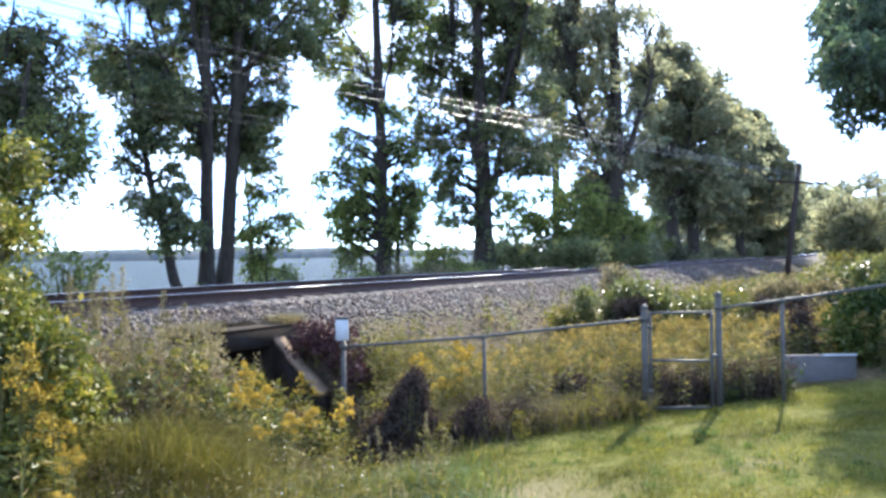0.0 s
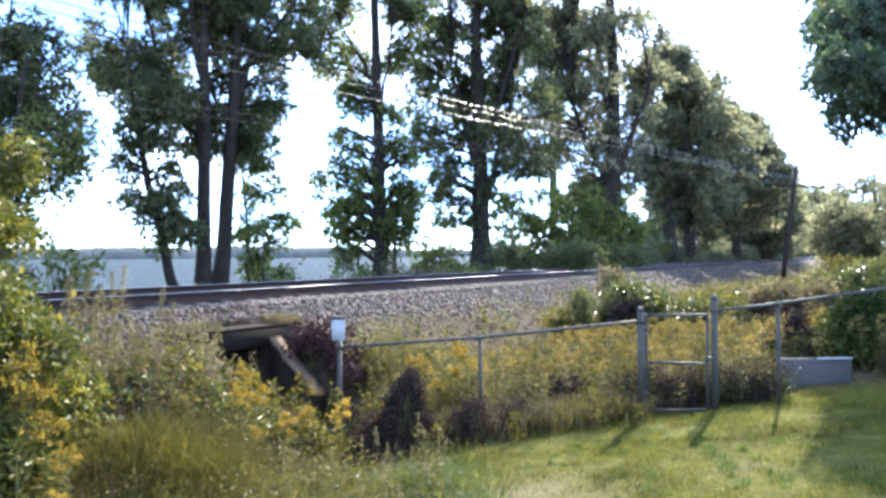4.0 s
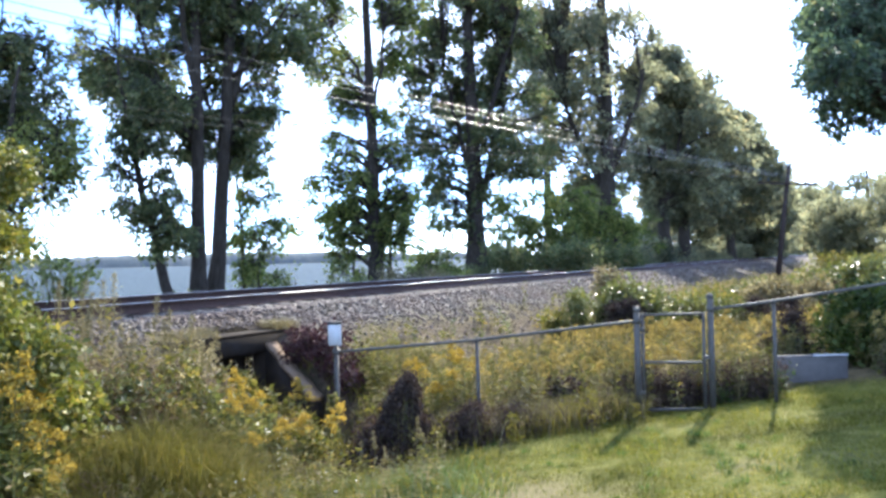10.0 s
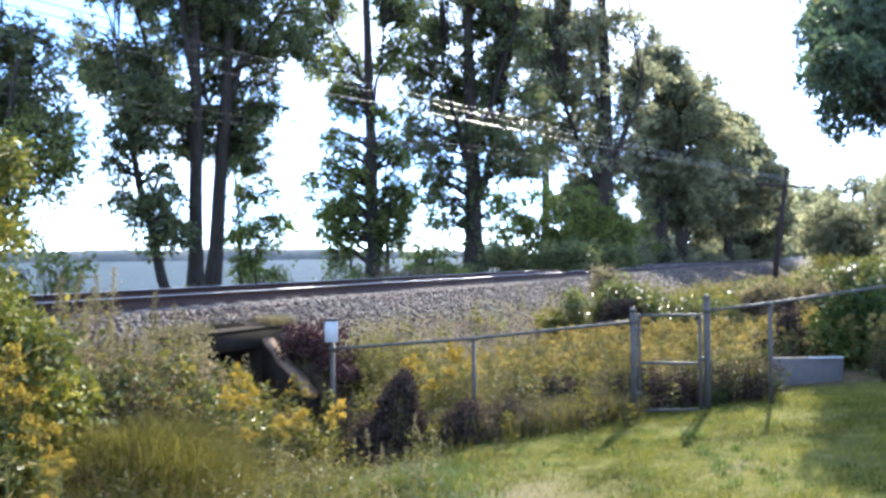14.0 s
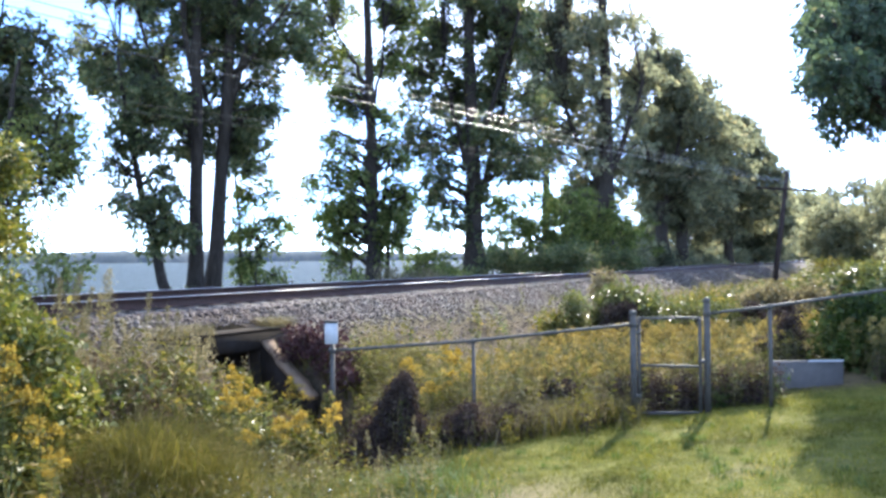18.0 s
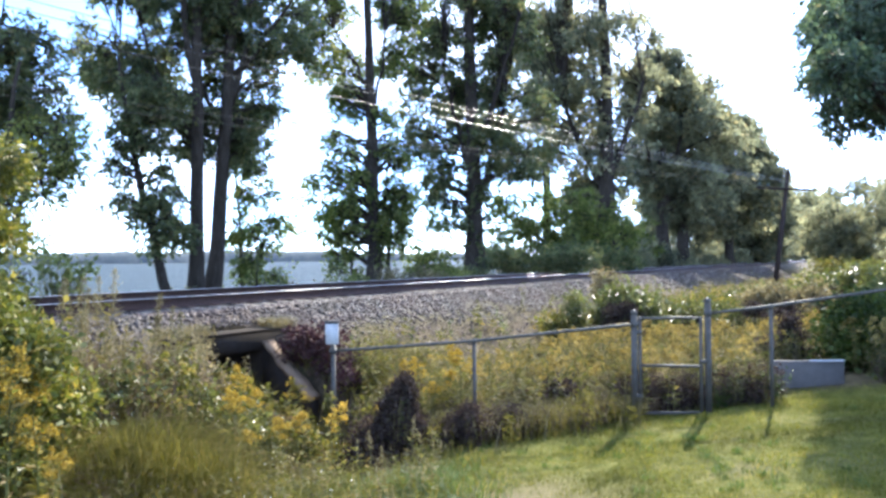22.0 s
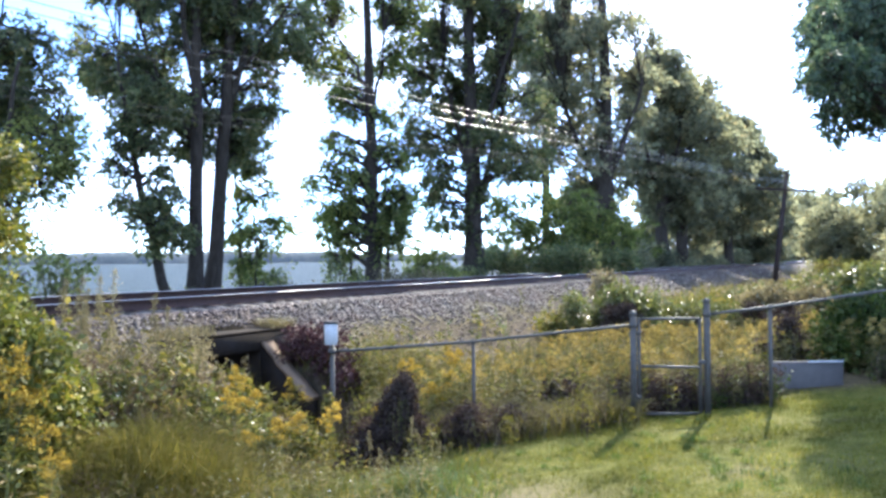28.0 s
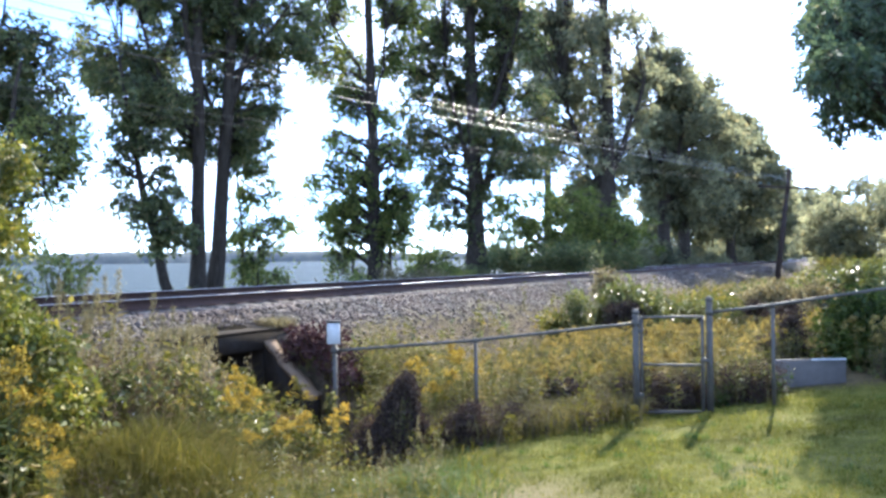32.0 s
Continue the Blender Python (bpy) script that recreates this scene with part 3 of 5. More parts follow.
def wire_height(s):
    u = np.asarray(s, float) - 5
    return 3.67 + np.where(u > 0, .048, .028) * u + .000145 * u ** 2


def line_pole():
    ends = []
    for s, up, lean in ((48.8, 6.6, 7.2), (-14.0, 4.6, 2.0)):
        x, y = xy(s, LINE_P)
        x += .4 if s > 0 else 0
        z0 = float(height(x, y)) - .05
        h = wire_height(s) + .32 - z0
        th = thing("utility_pole", "leaning weathered timber pole with one crossarm", "utility pole", "line poles", (x - math.tan(radians(lean)) * h, y, z0))
        th.rotation_euler = (0, radians(lean), 0)
        part("pole", Geo().tube([(0, 0, -.5), (0, 0, h * .5), (0, 0, h + .75)], [.165, .145, .115], 14), M_POLE, th, "", True)
        turn = Euler((0, 0, -TURN)).to_matrix().to_4x4()
        az = h - (.42 if s > 0 else .62)
        arm = part("crossarm", Geo().box((-1.6, -.24, az), (1.6, -.13, az + .13), .012), M_POLE, th)
        arm.matrix_basis = turn
        for k in (-1, 1):
            part("brace", Geo().tube([(k * .7, -.15, az + .02), (0, -.17, az - .6)], .018, 6), M_STEEL, arm)
        pins = []
        for x in (-1.45, -1.0, 1.0, 1.42, 1.57):
            part("pin", Geo().tube([(x, -.185, az + .13), (x, -.185, az + .23)], .014, 6), M_STEEL, arm)
            part("insulator", Geo().tube([(x, -.185, az + .22), (x, -.185, az + .26), (x, -.185, az + .31), (x, -.185, az + .35)], [.055, .05, .038, .015], 10), M_GLASS, arm, "", True)
            pins.append(th.matrix_basis @ turn @ Vector((x, -.185, az + .33)))
        ends.append((s, pins))
    for k in range(5):
        t = np.linspace(0, 1, 121)[:, None]
        e0, e1 = np.array(ends[0][1][k]), np.array(ends[1][1][k])
        pts = e0 * (1 - t) + e1 * t
        s = ends[0][0] * (1 - t[:, 0]) + ends[1][0] * t[:, 0]
        chord = wire_height(ends[0][0]) * (1 - t[:, 0]) + wire_height(ends[1][0]) * t[:, 0]
        pts[:, 2] += (wire_height(s) - chord) * (1.3, 1.2, 1.02, .97, .88)[k]
        solid("overhead_wire", Geo().tube(pts, (.003, .003, .0045, .0026, .0026)[k], 6, False), (M_WIRE_OLD, M_WIRE_OLD, M_WIRE, M_WIRE, M_WIRE)[k], "bare metal wire slung between the poles", "wire", "overhead wires", "", True)


# ---- trees ----


def tree(name, label, at, top, r0, lobes, leaf_mat, leaf=.12, twigs=60, per=26, lean=(0, 0), seed=1, bark=None, spread=.18, group="", sides=10, forks=(), droop=.5):
    """A trunk that tapers and wanders, heavy forks, a limb to each mass of foliage, twigs in it, and drooping sprays of leaves on the twigs."""
    bark = bark or M_BARK
    rng = np.random.default_rng(seed)
    th = thing(name, label, "tree", group, at)
    z = np.linspace(-.6, top, 14)
    wob = np.cumsum(rng.normal(0, .035, (14, 2)), 0)
    wob -= wob[1]
    line = np.stack([lean[0] * z / top + wob[:, 0], lean[1] * z / top + wob[:, 1], z], -1)
    rad = r0 * (1 - .78 * np.clip(z, 0, top) / top)
    rad[:2] *= (1.6, 1.25)
    part("trunk", Geo().tube(line, rad, sides), bark, th, "", True)
    stems = [(line, rad)]
    for z0, dx, dy, z1, r in forks:
        a = np.array([np.interp(z0, z, line[:, k]) for k in range(3)])
        k = np.linspace(0, 1, 8)[:, None]
        b = np.array((a[0] + dx, a[1] + dy, z1))
        m = a + (b - a) * np.concatenate([k ** .8, k ** .8, k], 1) + rng.normal(0, .05, (8, 3)) * (k > 0)
        rr = np.linspace(r, r * .35, 8)
        part("fork", Geo().tube(m, rr, 8), bark, th, "", True)
        stems.append((m, rr))
    crown = Geo()
    for (dx, dy, dz, rx, rz) in lobes:
        c = np.array((dx, dy, dz), float)
        best = None
        for ln_, rd_ in stems:
            far = np.hypot(np.interp(dz, ln_[:, 2], ln_[:, 0]) - dx, np.interp(dz, ln_[:, 2], ln_[:, 1]) - dy) + 2 * max(0, ln_[0, 2] + .3 - dz)
            if best is None or far < best[0]:
                best = (far, ln_, rd_)
        far, ln_, rd_ = best
        zz = float(np.clip(dz - max(.4, .5 * far), max(.5, ln_[0, 2]), ln_[-1, 2] * .95))
        a = np.array([np.interp(zz, ln_[:, 2], ln_[:, k]) for k in range(3)])
        ra = float(np.interp(zz, ln_[:, 2], rd_))
        g = Geo()
        k = np.linspace(0, 1, 6)[:, None]
        m = a + (c - a) * k + np.array([0, 0, 1]) * .12 * np.sin(k * 3.1) * np.linalg.norm(c - a) * .5 + rng.normal(0, .04, (6, 3)) * (k > 0)
        g.tube(m, np.linspace(min(ra * .45, .07), .015, 6), 5, False)
        n = max(6, int(twigs * (rx / 1.2) ** 2))
        d = rng.normal(size=(n, 3))
        d /= np.linalg.norm(d, axis=1)[:, None]
        tip = c + d * (rng.uniform(.2, 1, (n, 1)) ** .6) * np.array([rx, rx, rz]) * rng.uniform(.75, 1.15, (n, 1))
        tip[:, 2] -= droop * rx * (d[:, 0] ** 2 + d[:, 1] ** 2) * rng.uniform(.3, 1, n)
        inner = rng.random(n) < .14
        if far > .8:
            kk = rng.uniform(.45, 1, (n, 1))
            tip = np.where(inner[:, None], a + (c - a) * kk + rng.normal(0, .28, (n, 3)) * np.array([1, 1, .8]), tip)
        for q in tip[:: max(1, n // 6)]:
            o = m[rng.integers(2, 6)]
            mid = (o + q) / 2 + rng.normal(0, .08, 3)
            g.tube([o, mid, q], [.02, .012, .005], 3, False)
        part("branchwork" if name == "sapling" else "limb", g, bark, th, "", True)
        cnt = rng.integers(int(per * .5), int(per * 1.5), n)
        owner = np.repeat(np.arange(n), cnt)
        out = (tip - c) / np.array([rx, rx, rz * 2]) + rng.normal(0, .45, (n, 3)) + np.array([0, 0, -.45])
        out /= np.linalg.norm(out, axis=1)[:, None] + 1e-9
        reach = spread * max(1, leaf / .15) * rng.uniform(1.1, 2.6, n)
        u = rng.uniform(-.6, 1, len(owner))
        pos = tip[owner] + out[owner] * (u * reach[owner])[:, None] + rng.normal(0, 1, (len(owner), 3)) * spread * max(1, leaf / .15) * .36 * (1.15 - .5 * np.abs(u))[:, None]
        way = out[owner] * 1.1 + (pos - tip[owner]) * .8 + rng.normal(0, .5, (len(owner), 3)) + np.array([0, 0, -.25])
        ln = leaf * rng.uniform(.6, 1.3, len(owner))
        crown.leaves(rng, pos, way, ln, ln * rng.uniform(.5, .75, len(owner)))
    part("crown", crown, leaf_mat, th)
    return th


def outline(seed, n, rows, size, deep=.75, flat=.6, edge=.85, back=0.0):
    """Foliage masses filling a crown whose reach to either side is given by height: rows of height, reach, reach."""
    rng = random.Random(seed)
    hs = [r[0] for r in rows]
    wide = max(r[2] - r[1] for r in rows)
    out = []
    while len(out) < n:
        z = rng.uniform(min(hs), max(hs))
        lo, hi = float(np.interp(z, hs, [r[1] for r in rows])), float(np.interp(z, hs, [r[2] for r in rows]))
        if rng.random() > (hi - lo) / wide + .12:
            continue
        sz = size * rng.uniform(.65, 1.3)
        half = max(.05, (hi - lo) / 2 - sz * .55)
        stray = rng.random() < .13
        if stray:
            sz, half = sz * .55, half * 1.2 + .25
            z += rng.uniform(-.2, .5)
        u = rng.uniform(-1, 1) * (1 if not stray else .6) + (0 if not stray else rng.choice((-.4, .4)))
        u = math.copysign(abs(u) ** edge, u)
        v = rng.uniform(-1, 1) * math.sqrt(max(0, 1 - u * u)) * deep
        out.append(((lo + hi) / 2 + u * half, v * max(.5, (hi - lo) / 2) + back, z, sz, sz * flat))
    return out


def lobes_of(seed, n, z0, z1, radius, size, lop=(0, 0), flat=.75):
    """Foliage masses round a trunk: wide in the middle of the crown and narrow at its top."""
    rng = random.Random(seed)
    out = []
    for i in range(n):
        k = (i + .5) / n
        z = z0 + (z1 - z0) * k + rng.uniform(-.3, .3)
        w = radius * (.55 + .9 * math.sin(min(1, k * 1.05 + .12) * 2.7) ** 1.0) * .72
        a = i * 2.4 + rng.uniform(-.5, .5)
        r = w * rng.uniform(.55, 1.05)
        sz = size * rng.uniform(.75, 1.25)
        out.append((math.cos(a) * r + lop[0], math.sin(a) * r + lop[1], z, sz, sz * flat))
    return out


def base(x, y):
    return (x, y, float(height(x, y)) - .05)


def cone_lobes(seed, n, z0, z1, r0, r1, size):
    rng = random.Random(seed)
    out = []
    for i in range(n):
        k = (i + .5) / n
        w = r0 + (r1 - r0) * k
        a = i * 2.4 + rng.uniform(-.6, .6)
        r = w * rng.uniform(.35, 1.0)
        sz = size * rng.uniform(.7, 1.2)
        out.append((math.cos(a) * r, math.sin(a) * r, z0 + (z1 - z0) * k - .12 * r, sz, sz * .5))
    return out


def trees():
    big = "tall broadleaf tree beyond the railway, backlit dark green"
    g = "trees along the lake shore"
    # a pair of tall trunks with a leaning companion
    tree("tree", big, base(-6.24, 19.3), 15, .20, outline(1, 124, ((4.6, -.9, .1), (5.2, -2.1, .2), (6.0, -3.2, .4), (6.9, -3.5, .8), (7.6, -3.5, 1.1), (10.5, -3.1, 1.2), (15, -1.2, 1.0)), .54, back=.9), M_LEAF, .12, 80, 26, (.1, 0), 1, group=g,
         forks=((4.6, -1.7, .3, 8.2, .085), (6.0, -.5, -.4, 11, .10), (5.6, -2.4, .2, 7.4, .06)))
    tree("tree", big, base(-6.1, 20), 16, .215, outline(2, 96, ((4.6, .1, 1.0), (5.4, .0, 1.4), (6.3, -.1, 2.0), (7.4, -.4, 2.3), (8.5, -.6, 2.9), (10.7, -.6, 3.2), (15, -.2, 1.9)), .54, back=.9), M_LEAF, .12, 80, 26, (1.0, .2), 2, group=g,
         forks=((5.6, .9, .2, 9.6, .11), (5.0, -.9, .2, 7.4, .07), (6.6, 1.9, .1, 9.0, .07)))
    tree("tree", "slender leaning tree with drooping leafy boughs", base(-6.39, 18.3), 6.4, .14, outline(3, 27, ((1.9, -.8, .1), (2.3, -1.45, .3), (3.0, -1.65, .45), (3.5, -1.3, .3)), .34, .8, .45) + outline(103, 34, ((3.7, -1.65, .2), (4.3, -1.6, .3), (4.9, -1.4, .3), (5.9, -1.2, .3)), .38), M_LEAF, .115, 110, 15, (-1.35, 0), 3, group=g, droop=.8)
    tree("tree", "thin young tree with light green leaves", base(-5.64, 22), 6.8, .065, outline(4, 40, ((1.6, -.4, 1.2), (2.8, -.5, 1.3), (3.9, -.35, 1.0), (5.1, -.35, .6), (6.6, -.3, .35)), .3), M_LEAF_LIGHT, .11, 130, 16, (-.15, 0), 4, group=g, droop=.8)
    tree("tree", "thin young tree with light green leaves", base(-5.3, 21.4), 2.6, .05, outline(44, 8, ((1.2, -.5, .8), (2.7, -.4, .6)), .3), M_LEAF_LIGHT, .11, 120, 15, (.1, 0), 44, group=g)
    # a narrow tiered tree, the light boughs over it and its slim companions
    tree("tree", "narrow tree with tiers of light foliage from its base up", base(-2.25, 25), 15, .25, outline(5, 78, ((1.6, -2.2, .1), (2.0, -2.5, 1.3), (2.6, -2.55, 1.5), (3.8, -2.5, 1.55), (5.1, -2.2, 1.3), (6.2, -1.65, 1.0), (7.3, -1.4, .5)), .42, .7, .3, back=.5) + outline(55, 74, ((7.7, -2.6, .5), (8.4, -3.0, 1.2), (9.4, -3.3, 1.8), (11, -3.3, 2.1), (15, -1.9, 1.4)), .62, back=.7), M_LEAF_LIGHT, .12, 84, 19, (-.25, 0), 5, group=g, droop=.85,
         forks=((5.6, .5, .1, 9.4, .07), (7.0, -1.4, .1, 9.6, .06)))
    tree("tree", "slim stem beside a larger tree, light green leaves", base(-1.85, 25.2), 4.8, .10, outline(56, 14, ((1.9, -.2, 1.1), (3.2, -.3, 1.2), (4.8, -.3, .8)), .4), M_LEAF_LIGHT, .115, 84, 18, (.1, 0), 56, group=g, droop=.85)
    tree("tree", "thin young tree with light green leaves", base(-2.95, 25.6), 3.4, .07, outline(57, 11, ((1.3, -.9, .3), (2.4, -.9, .4), (3.4, -.5, .3)), .38), M_LEAF_LIGHT, .115, 84, 18, (-.1, 0), 57, group=g, droop=.85)
    # the ivy-clad forked tree
    tree("tree", big, base(1.2, 29), 17, .37, cone_lobes(67, 9, 1.0, 4.0, .22, .3, .42) + outline(66, 14, ((2.3, -1.7, -.7), (3.7, -2.0, -.6), (4.6, -2.2, -.6)), .46) + outline(68, 22, ((4.8, -1.1, 1.3), (6.5, -1.3, 1.6), (9, -1.2, 1.4)), .6, back=1.0) + outline(6, 124, ((4.4, -2.3, 2.6), (5.6, -2.95, 3.1), (6.9, -3.2, 3.2), (8.7, -3.2, 3.0), (10.8, -2.3, 2.6), (14, -2.5, 2.9), (17, -1.3, 1.7)), .74, back=1.1), M_LEAF, .155, 54, 21, (-.3, 0), 6, group=g,
         forks=((2.9, 1.3, .2, 7.2, .17), (4.2, -1.1, .3, 8.5, .12), (5.4, 1.9, -.3, 10.5, .12)))
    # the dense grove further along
    tree("tree", big, base(9.0, 42), 20, .52, outline(7, 160, ((4.4, -1.4, .4), (5.1, -2.9, 1.5), (7.6, -3.7, 2.4), (10.4, -4.6, 3.6), (13.2, -4.9, 3.9), (15, -4.6, 2.7), (20, -3.3, 1.4)), .82, back=1.5), M_LEAF_HAZED, .23, 38, 12, (.1, 0), 7, group=g,
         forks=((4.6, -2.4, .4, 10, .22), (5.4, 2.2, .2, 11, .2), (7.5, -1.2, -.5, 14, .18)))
    tree("tree", big, base(6.2, 46), 18, .35, outline(77, 52, ((8.5, -2.6, 2.4), (12, -3.2, 3.0), (18, -2.2, 2.4)), 1.0), M_LEAF_HAZED, .24, 30, 14, (.3, 0), 77, group=g)
    tree("tree", big, base(14.7, 51), 15, .46, outline(8, 96, ((4.0, -1.7, 2.4), (5.4, -2.6, 4.3), (9.5, -2.8, 5.8), (12.5, -2.4, 4.7), (15.2, -1.1, 1.3)), .92, back=1.0), M_LEAF_HAZED, .28, 40, 14, (0, 0), 8, group=g,
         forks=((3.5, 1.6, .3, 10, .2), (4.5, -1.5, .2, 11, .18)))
    tree("tree", big, base(17.44, 56), 13.6, .48, outline(9, 92, ((3.6, -1.3, 1.8), (4.7, -2.4, 4.3), (9.2, -2.8, 5.9), (12.2, -1.3, 4.6), (14.4, -.5, 2.0)), .96, back=1.0), M_LEAF_HAZED, .30, 40, 14, (0, 0), 9, group=g,
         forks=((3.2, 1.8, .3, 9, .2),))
    tree("tree", big, base(24.6, 66), 12.2, .4, outline(10, 68, ((3.0, -3.2, 2.4), (4.6, -3.0, 4.4), (8, -2.5, 5.1), (11.4, -2.0, 2.9), (13.0, -.8, 1.4)), 1.0), M_LEAF_HAZED, .32, 36, 14, (0, 0), 10, group=g)
    tree("tree", big, base(30.6, 76), 8.6, .4, outline(12, 46, ((1.6, -3.4, 2.2), (4.5, -3.4, 3.9), (7.6, -2.8, 4.4), (8.8, -1.7, 3.0)), 1.3), M_LEAF_HAZED, .36, 28, 14, (0, 0), 12, group=g)
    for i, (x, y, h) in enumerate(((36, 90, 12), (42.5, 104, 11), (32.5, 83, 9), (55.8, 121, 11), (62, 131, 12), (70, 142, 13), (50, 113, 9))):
        tree("tree", big, base(x, y), h, .4, lobes_of(90 + i, 24, 1.4, h, 4.6, 1.6), M_LEAF_HAZED, .45, 24, 9, (0, 0), 90 + i, group=g)
    tree("tree", big, base(12.5, 62), 13, .4, outline(13, 34, ((1.6, -4, 4), (7.5, -4.2, 4), (10.5, -2.4, 3)), 1.3), M_LEAF_HAZED, .36, 26, 10, (0, 0), 13, group=g)
    tree("tree", big, base(19.5, 67), 8, .3, outline(14, 34, ((1.2, -3.6, 4), (4.5, -4.0, 4), (8, -2.4, 3)), 1.4), M_LEAF_HAZED, .38, 26, 10, (0, 0), 14, group=g)
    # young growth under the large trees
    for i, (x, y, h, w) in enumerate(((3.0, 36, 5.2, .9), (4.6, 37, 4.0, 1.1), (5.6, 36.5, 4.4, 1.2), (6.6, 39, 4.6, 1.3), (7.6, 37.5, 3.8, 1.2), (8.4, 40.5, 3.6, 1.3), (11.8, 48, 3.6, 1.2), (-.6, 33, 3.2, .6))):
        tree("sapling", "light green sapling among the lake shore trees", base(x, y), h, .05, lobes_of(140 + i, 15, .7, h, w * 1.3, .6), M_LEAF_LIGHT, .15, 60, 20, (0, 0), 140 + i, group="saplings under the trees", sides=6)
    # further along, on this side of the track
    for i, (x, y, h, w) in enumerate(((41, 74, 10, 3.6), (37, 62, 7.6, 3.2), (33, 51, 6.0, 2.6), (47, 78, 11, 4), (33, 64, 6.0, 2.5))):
        tree("tree", "bushy tree of the woodland edge beside the railway", base(x, y), h, .25, lobes_of(20 + i, 20, .8, h * .92, w, 1.2), M_LEAF_HAZED, .24, 42, 17, (0, 0), 20 + i, group="woodland edge")
    # left of the view, beyond the track
    tree("tree", "dark leafy tree beside the railway", base(-10.6, 16.4), 12, .25, outline(31, 76, ((4.2, -.9, 1.5), (5.3, -1.3, 2.0), (6.3, -1.5, 2.15), (7.1, -1.6, 2.3), (7.7, -1.4, 2.15), (8.2, -1.3, 1.8), (9.2, -1.0, 1.5), (12, -.6, .9)), .5), M_LEAF, .12, 88, 22, (.3, 0), 31, forks=((4.5, 1.1, -.2, 8.0, .08), (5.0, -.9, .2, 9.0, .08)))
    tree("willow_tree", "willow with pale drooping foliage", base(-9.5, 15.7), 6.2, .15, outline(32, 30, ((.8, -.3, 1.1), (2.1, -.4, 1.15), (3.0, -.3, 1.35), (3.5, .1, 1.5)), .4, .8) + outline(132, 40, ((3.6, .4, 1.8), (4.2, .5, 2.15), (4.8, .6, 2.3), (5.3, .8, 2.2), (5.6, 1.0, 1.7)), .36), M_LEAF_WILLOW, .09, 90, 15, (.9, 0), 32, droop=1.0, forks=((2.6, 1.3, .1, 5.0, .06),))
    # over the lawn
    rng = random.Random(40)
    lob = []
    for i in range(84):
        a, k = rng.uniform(0, 6.28), rng.uniform(0, 1)
        r = 5.3 * math.sqrt(rng.uniform(.1, 1)) * (.75 + .5 * k - .25 * k * k)
        if 13.5 + math.cos(a) * r < .52 * (17 + math.sin(a) * r):
            continue
        lob.append((math.cos(a) * r, math.sin(a) * r, 4.1 + k * 7.5 + max(0, 1.2 - r * .2) - .12 * math.cos(a) * r, 1.0, .75))
    for i in range(16):
        lob.append((rng.uniform(-2.7, -1.0), rng.uniform(3.7, 5.1), rng.uniform(8.0, 9.0), .85, .65))
    for i in range(10):
        lob.append((rng.uniform(-2.3, -.6), rng.uniform(4.2, 5.9), rng.uniform(10.0, 11.0), .8, .6))
    for i in range(130):
        z = rng.uniform(4.7, 8.0)
        y = rng.uniform(6.4, 9.8) + 1.344 * (z - .25)
        lob.append((rng.uniform(.503, .66) * y - 13.5, y - 17, z, .5, .36))
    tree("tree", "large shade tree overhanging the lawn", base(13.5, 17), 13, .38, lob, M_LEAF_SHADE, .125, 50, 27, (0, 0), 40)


def bush(name, label, at, lobes, mat, leaf=.09, twigs=60, per=20, seed=1, spread=.13, category="bush", group=""):
    rng = np.random.default_rng(seed)
    th = thing(name, label, category, group, at)
    stems, lv = Geo(), Geo()
    for (dx, dy, dz, rx, rz) in lobes:
        c = np.array((dx, dy, dz))
        n = max(8, int(twigs * (rx / .5) ** 2))
        d = rng.normal(size=(n, 3))
        d /= np.linalg.norm(d, axis=1)[:, None]
        d[:, 2] = np.abs(d[:, 2]) * 1.0 - .25
        tip = c + d * rng.uniform(.35, 1.1, (n, 1)) ** .5 * np.array([rx, rx, rz])
        for q in tip[:: max(1, n // 10)]:
            foot = np.array((dx * .5, dy * .5, -.1)) + rng.normal(0, .06, 3)
            stems.tube([foot, (foot + q) / 2 + rng.normal(0, .05, 3), q], [.018, .011, .004], 4, False)
        cnt = rng.integers(int(per * .5), int(per * 1.5), n)
        o = np.repeat(np.arange(n), cnt)
        pos = tip[o] + rng.normal(0, spread, (len(o), 3))
        ln = leaf * rng.uniform(.55, 1.3, len(o))
        lv.leaves(rng, pos, (pos - c) + rng.normal(0, .5, (len(o), 3)), ln, ln * rng.uniform(.45, .75, len(o)))
    part("branchwork", stems, M_STEM, th)
    part("foliage", lv, mat, th)
    return th


def blob(seed, n, rx, ry, z0, z1, size):
    r = random.Random(seed)
    return [(r.uniform(-rx, rx), r.uniform(-ry, ry), r.uniform(z0, z1), size * r.uniform(.7, 1.3), size * r.uniform(.6, 1.1)) for _ in range(n)]


def heap(seed, n, width, top, skew=0.0):
    """Foliage masses heaped up to a blunt point."""
    r = random.Random(seed)
    out = []
    for i in range(n):
        k = (i + .5) / n
        w = width * 1.3 * (1 - k) + .02
        out.append((r.uniform(-w, w) + skew * (k - .35), r.uniform(-.1, .1), .08 + (top - .15) * k, .2 - .14 * k, .2 - .1 * k))
    return out


